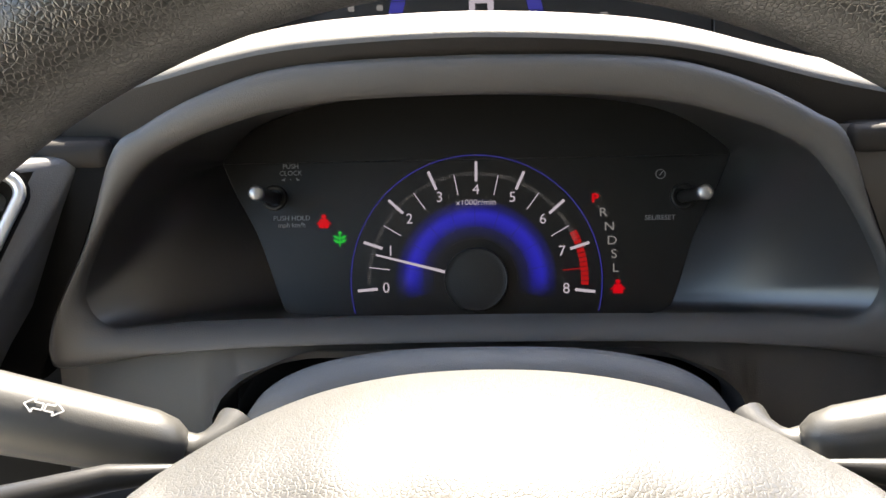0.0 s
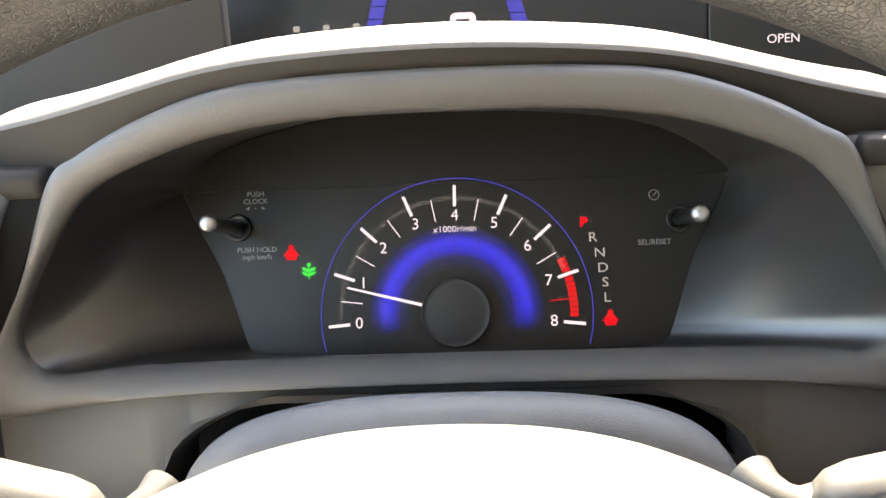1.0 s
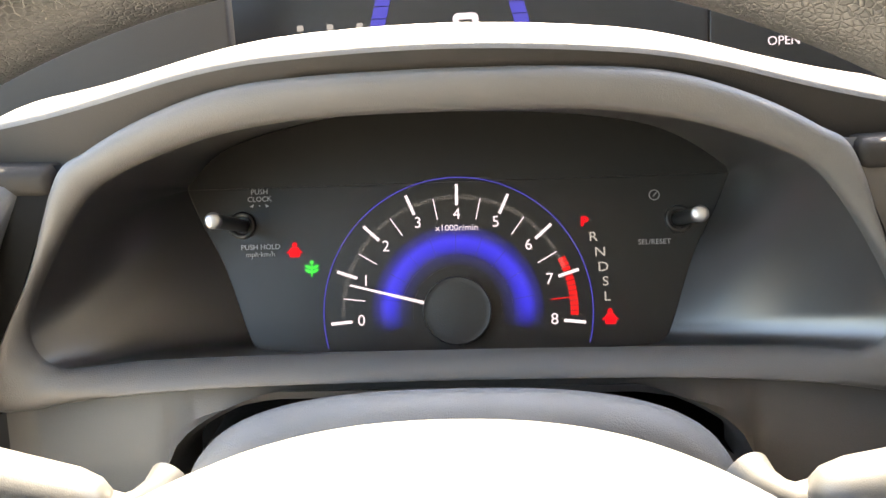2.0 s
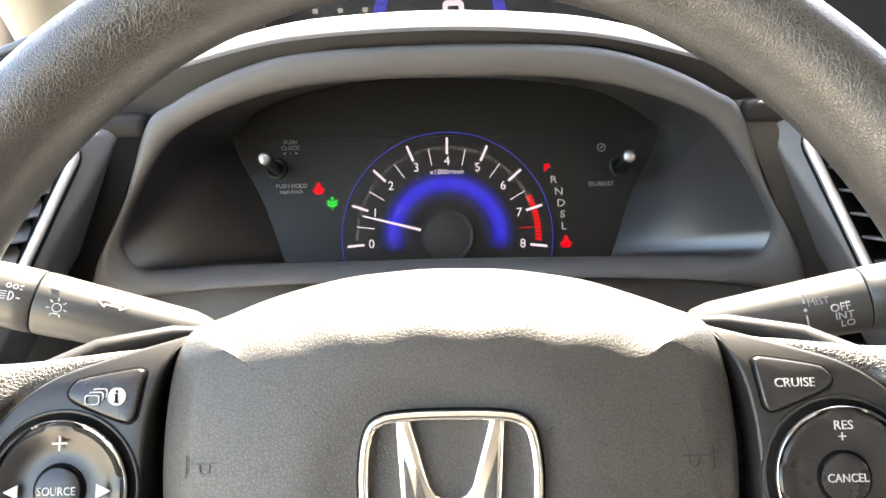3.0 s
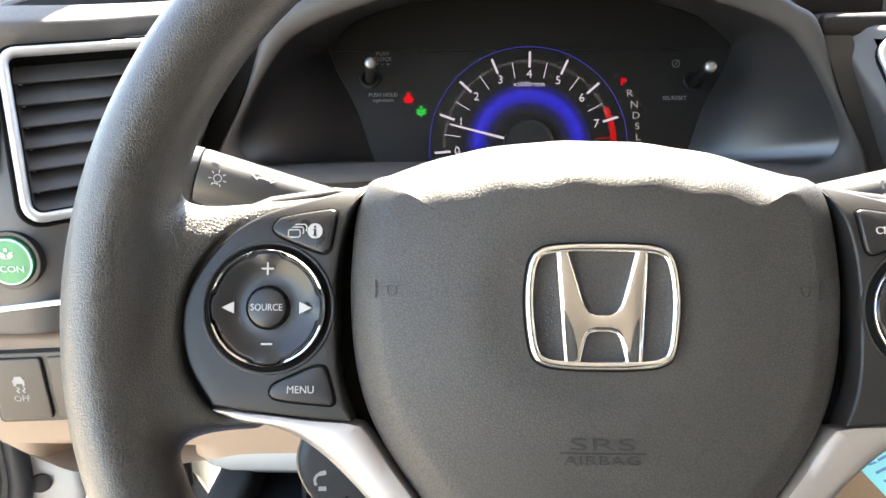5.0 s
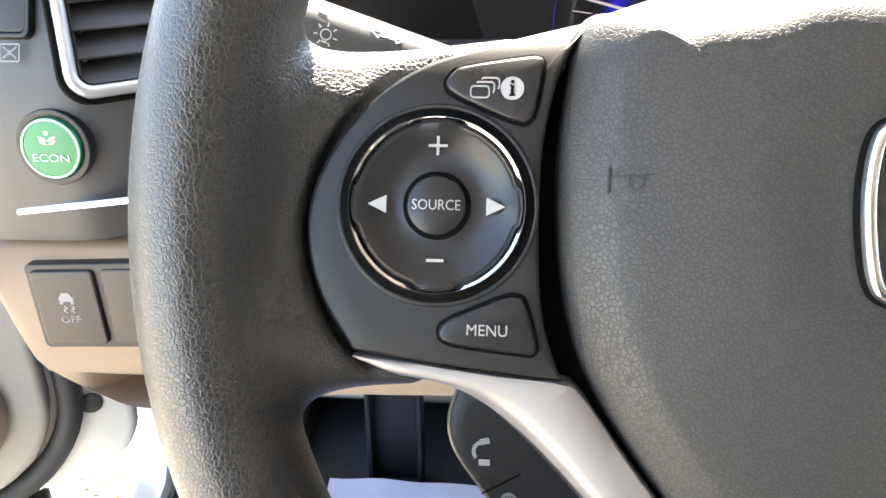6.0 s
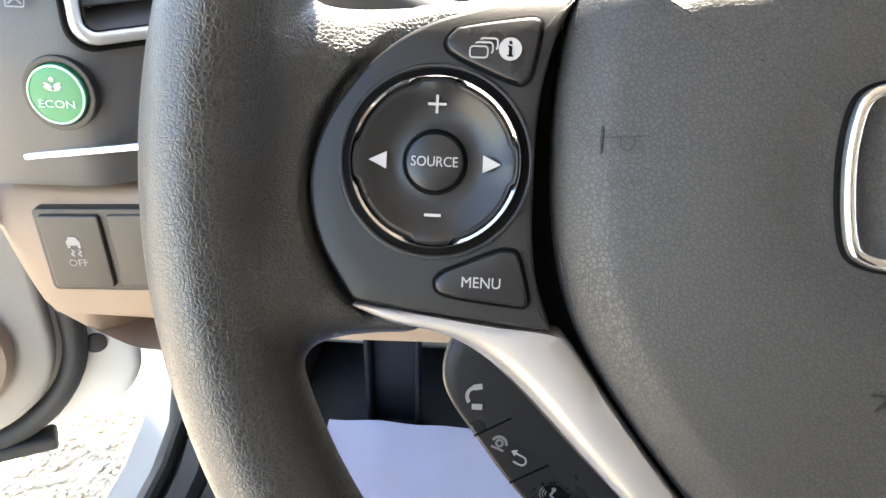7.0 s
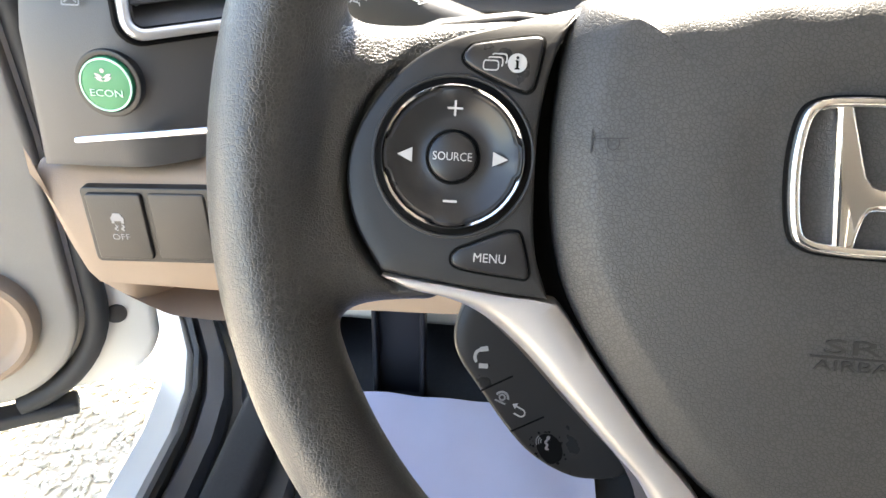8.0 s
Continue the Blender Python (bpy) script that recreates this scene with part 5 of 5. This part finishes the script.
part("hinge_hole", moved(spun([(0.012, 0), (0.012, 0.004), (0.009, 0.005)], 20), pose(-0.006, 0.006, 0.474, 0, 90, 0)), SWITCH, door)
jamb = thing("door_jamb", pose(-0.49, 0.80, 0.0), "white painted front door pillar", "door pillar", kind="structure")
part("pillar", block(0.14, 0.10, 0.80, 0.03, pose(-0.03, 0.06, 0.60)), WHITEPAINT, jamb)
part("hinge", block(0.05, 0.03, 0.06, 0.008, pose(-0.07, 0.0, 0.56)), WHITEPAINT, jamb)
part("pillar_seal", swept([(0.03, 0.0, 0.30), (0.035, 0.0, 0.6), (0.04, 0.0, 1.0)], [0.014, 0.014, 0.014], 12), RUBBER, jamb)

# ---- window corner and pillar ----
corner = thing("window_corner", pose(-0.33, 0.53, 1.0), "dark triangular window corner trim", "trim")
part("corner_plate", moved(plate([(-0.13, -0.06), (0.19, -0.06), (0.19, 0.125), (0.055, 0.062), (0.012, 0.0425), (-0.064, 0.0145), (-0.13, -0.006)], -0.012, 0.0, 0.003), pose(0, 0, 0, 88, 0, 0)), HOODFACE, corner)
part("corner_edge", swept([(-0.13, 0.004, -0.004), (-0.064, 0.004, 0.0165), (0.012, 0.004, 0.0445), (0.055, 0.004, 0.064)], [0.0040] * 4, 10), DASHGREY, corner)

# ---- shell that closes the cabin ----
# tan is a darkened beige: the pillar trim's shade is put into its colour
TAN = material("shaded_tan_trim", (0.115, 0.083, 0.060), 0.6, spread=0.06, bump=0.2)
PALETRIM = material("pale_grey_green_trim", (0.125, 0.125, 0.108), 0.6, spread=0.06, bump=0.2)
shell = thing("car_body", pose(0.37, 0, 0), "car cabin with a grey roof lining and unseen walls added to block light", "car body", kind="structure")


def roof_sheet():
    """The roof lining; its front edge bows with the windscreen."""
    rings = []
    for k in range(25):
        x = -0.70 + 1.40 * k / 24
        f = 0.25 - 0.10 * x * x
        rings.append([(x, -2.1, 1.42), (x, f, 1.42), (x, f + 0.003, 1.424), (x, f + 0.02, 1.445), (x, -2.1, 1.46)])
    return loft(rings, closed=False)


part("roof", roof_sheet(), ROOFLINING, shell)
# unseen walls without windows, added so daylight comes from the left and front
part("right_side", block(0.06, 3.2, 0.75, 0.01, pose(0.76, -0.5, 0.65)), BEIGE, shell)
part("right_upper_side", block(0.05, 3.2, 0.42, 0.01, pose(0.755, -0.5, 1.235)), ROOFLINING, shell)
part("rear_wall", block(1.46, 0.05, 1.16, 0.01, pose(0, -2.0, 0.87)), ROOFLINING, shell)
for sx in (-1, 1):
    part("front_pillar", swept([(sx * 0.86, 1.02, 0.93), (sx * 0.735, 0.62, 1.225), (sx * 0.61, 0.20, 1.43)], [0.05, 0.072, 0.070], 12), PALETRIM, shell, "pale grey-green windscreen pillar")
    part("middle_pillar", swept([(sx * 0.72, -0.75, 0.30), (sx * 0.70, -0.75, 1.0), (sx * 0.63, -0.75, 1.43)], [0.06, 0.06, 0.05], 12), ROOFLINING, shell)
part("front_body", block(1.62, 1.0, 0.62, 0.06, pose(0, 1.26, 0.66)), WHITEPAINT, shell)
part("left_rear_side", block(0.06, 1.3, 0.75, 0.01, pose(-0.80, -1.4, 0.65)), BEIGE, shell)

part("pillar_trim", block(0.045, 0.05, 0.50, 0.012, pose(-0.9655, 1.00, 1.10)), TAN, shell, "pillar trim coloured a darker tan to look shaded")
part("pillar_edge", block(0.018, 0.05, 0.50, 0.006, pose(-0.997, 1.01, 1.10)), RUBBER, shell)
part("outer_trim", block(0.12, 0.05, 0.50, 0.015, pose(-1.066, 1.02, 1.10)), DASH, shell)
part("inner_trim", block(0.16, 0.05, 0.50, 0.012, pose(-0.863, 1.03, 1.10)), PALETRIM, shell, "pale grey-green pillar trim")
# unseen seat added for the wheel to reflect; dark grey keeps the rim dim
SEATCLOTH = material("dark_grey_cloth", (0.055, 0.053, 0.051), 0.9, spread=0.2, scale=200, bump=0.6, bump_scale=800)
seat = thing("driver_seat", pose(0, -0.45, 0.30), "unseen driver seat, added in dark grey to dim the wheel's reflections", "car seat")
part("cushion", block(0.50, 0.52, 0.22, 0.06, pose(0, 0.0, 0.13)), SEATCLOTH, seat)
part("backrest", block(0.50, 0.16, 0.70, 0.06, pose(0, -0.36, 0.50, -14)), SEATCLOTH, seat)

# ---- ground ----
ground = thing("ground", pose(0, 0, 0), "pale sunlit gravel ground", "ground", kind="structure")
GRAVEL = material("pale_gravel", (0.50, 0.445, 0.36), 0.9, spread=0.4, scale=45, bump=0.4, bump_scale=90)
part("gravel", loft([[(x, y, 0) for x in (-3000, -3, 3, 3000)] for y in (-3000, -3, 3, 3000)], closed=False), GRAVEL, ground)


def pebbles():
    """Loose stones beside the door sill."""
    bm = bmesh.new()
    bmesh.ops.create_icosphere(bm, subdivisions=1, radius=1)
    v0 = np.array([v.co[:] for v in bm.verts])
    f0 = np.array([[v.index for v in f.verts] for f in bm.faces])
    bm.free()
    rng = np.random.default_rng(7)
    verts, faces = [], []
    for k in range(5200):
        c = np.array((rng.uniform(-1.25, -0.60), rng.uniform(0.45, 1.15), 0.004))
        size = rng.uniform(0.003, 0.008) * rng.uniform(0.7, 1.2, 3) * (1, 1, 0.20)
        a = rng.uniform(0, 6.28)
        turn = np.array(((math.cos(a), -math.sin(a), 0), (math.sin(a), math.cos(a), 0), (0, 0, 1)))
        verts.append((v0 * rng.uniform(0.85, 1.15, (len(v0), 1)) * size) @ turn.T + c)
        faces.append(f0 + k * len(v0))
    me = bpy.data.meshes.new("pebbles")
    me.from_pydata(np.concatenate(verts).tolist(), [], np.concatenate(faces).tolist())
    return me


STONE = material("pale_stone", (0.52, 0.47, 0.38), 0.85, spread=0.2, scale=20)
t_nodes = STONE.node_tree
isl = t_nodes.nodes.new("ShaderNodeNewGeometry")
vary = t_nodes.nodes.new("ShaderNodeMapRange")
vary.inputs["To Min"].default_value, vary.inputs["To Max"].default_value = 0.7, 1.2
t_nodes.links.new(isl.outputs["Random Per Island"], vary.inputs["Value"])
dye = t_nodes.nodes.new("ShaderNodeVectorMath")
dye.operation = "SCALE"
dye.inputs[0].default_value = (0.52, 0.47, 0.38)
t_nodes.links.new(vary.outputs[0], dye.inputs["Scale"])
t_nodes.links.new(dye.outputs[0], t_nodes.nodes["Principled BSDF"].inputs["Base Color"])
tagged(part("gravel_stones", pebbles(), STONE, None, sharp=180), "loose pale gravel stones on the ground", "gravel", kind="stuff")
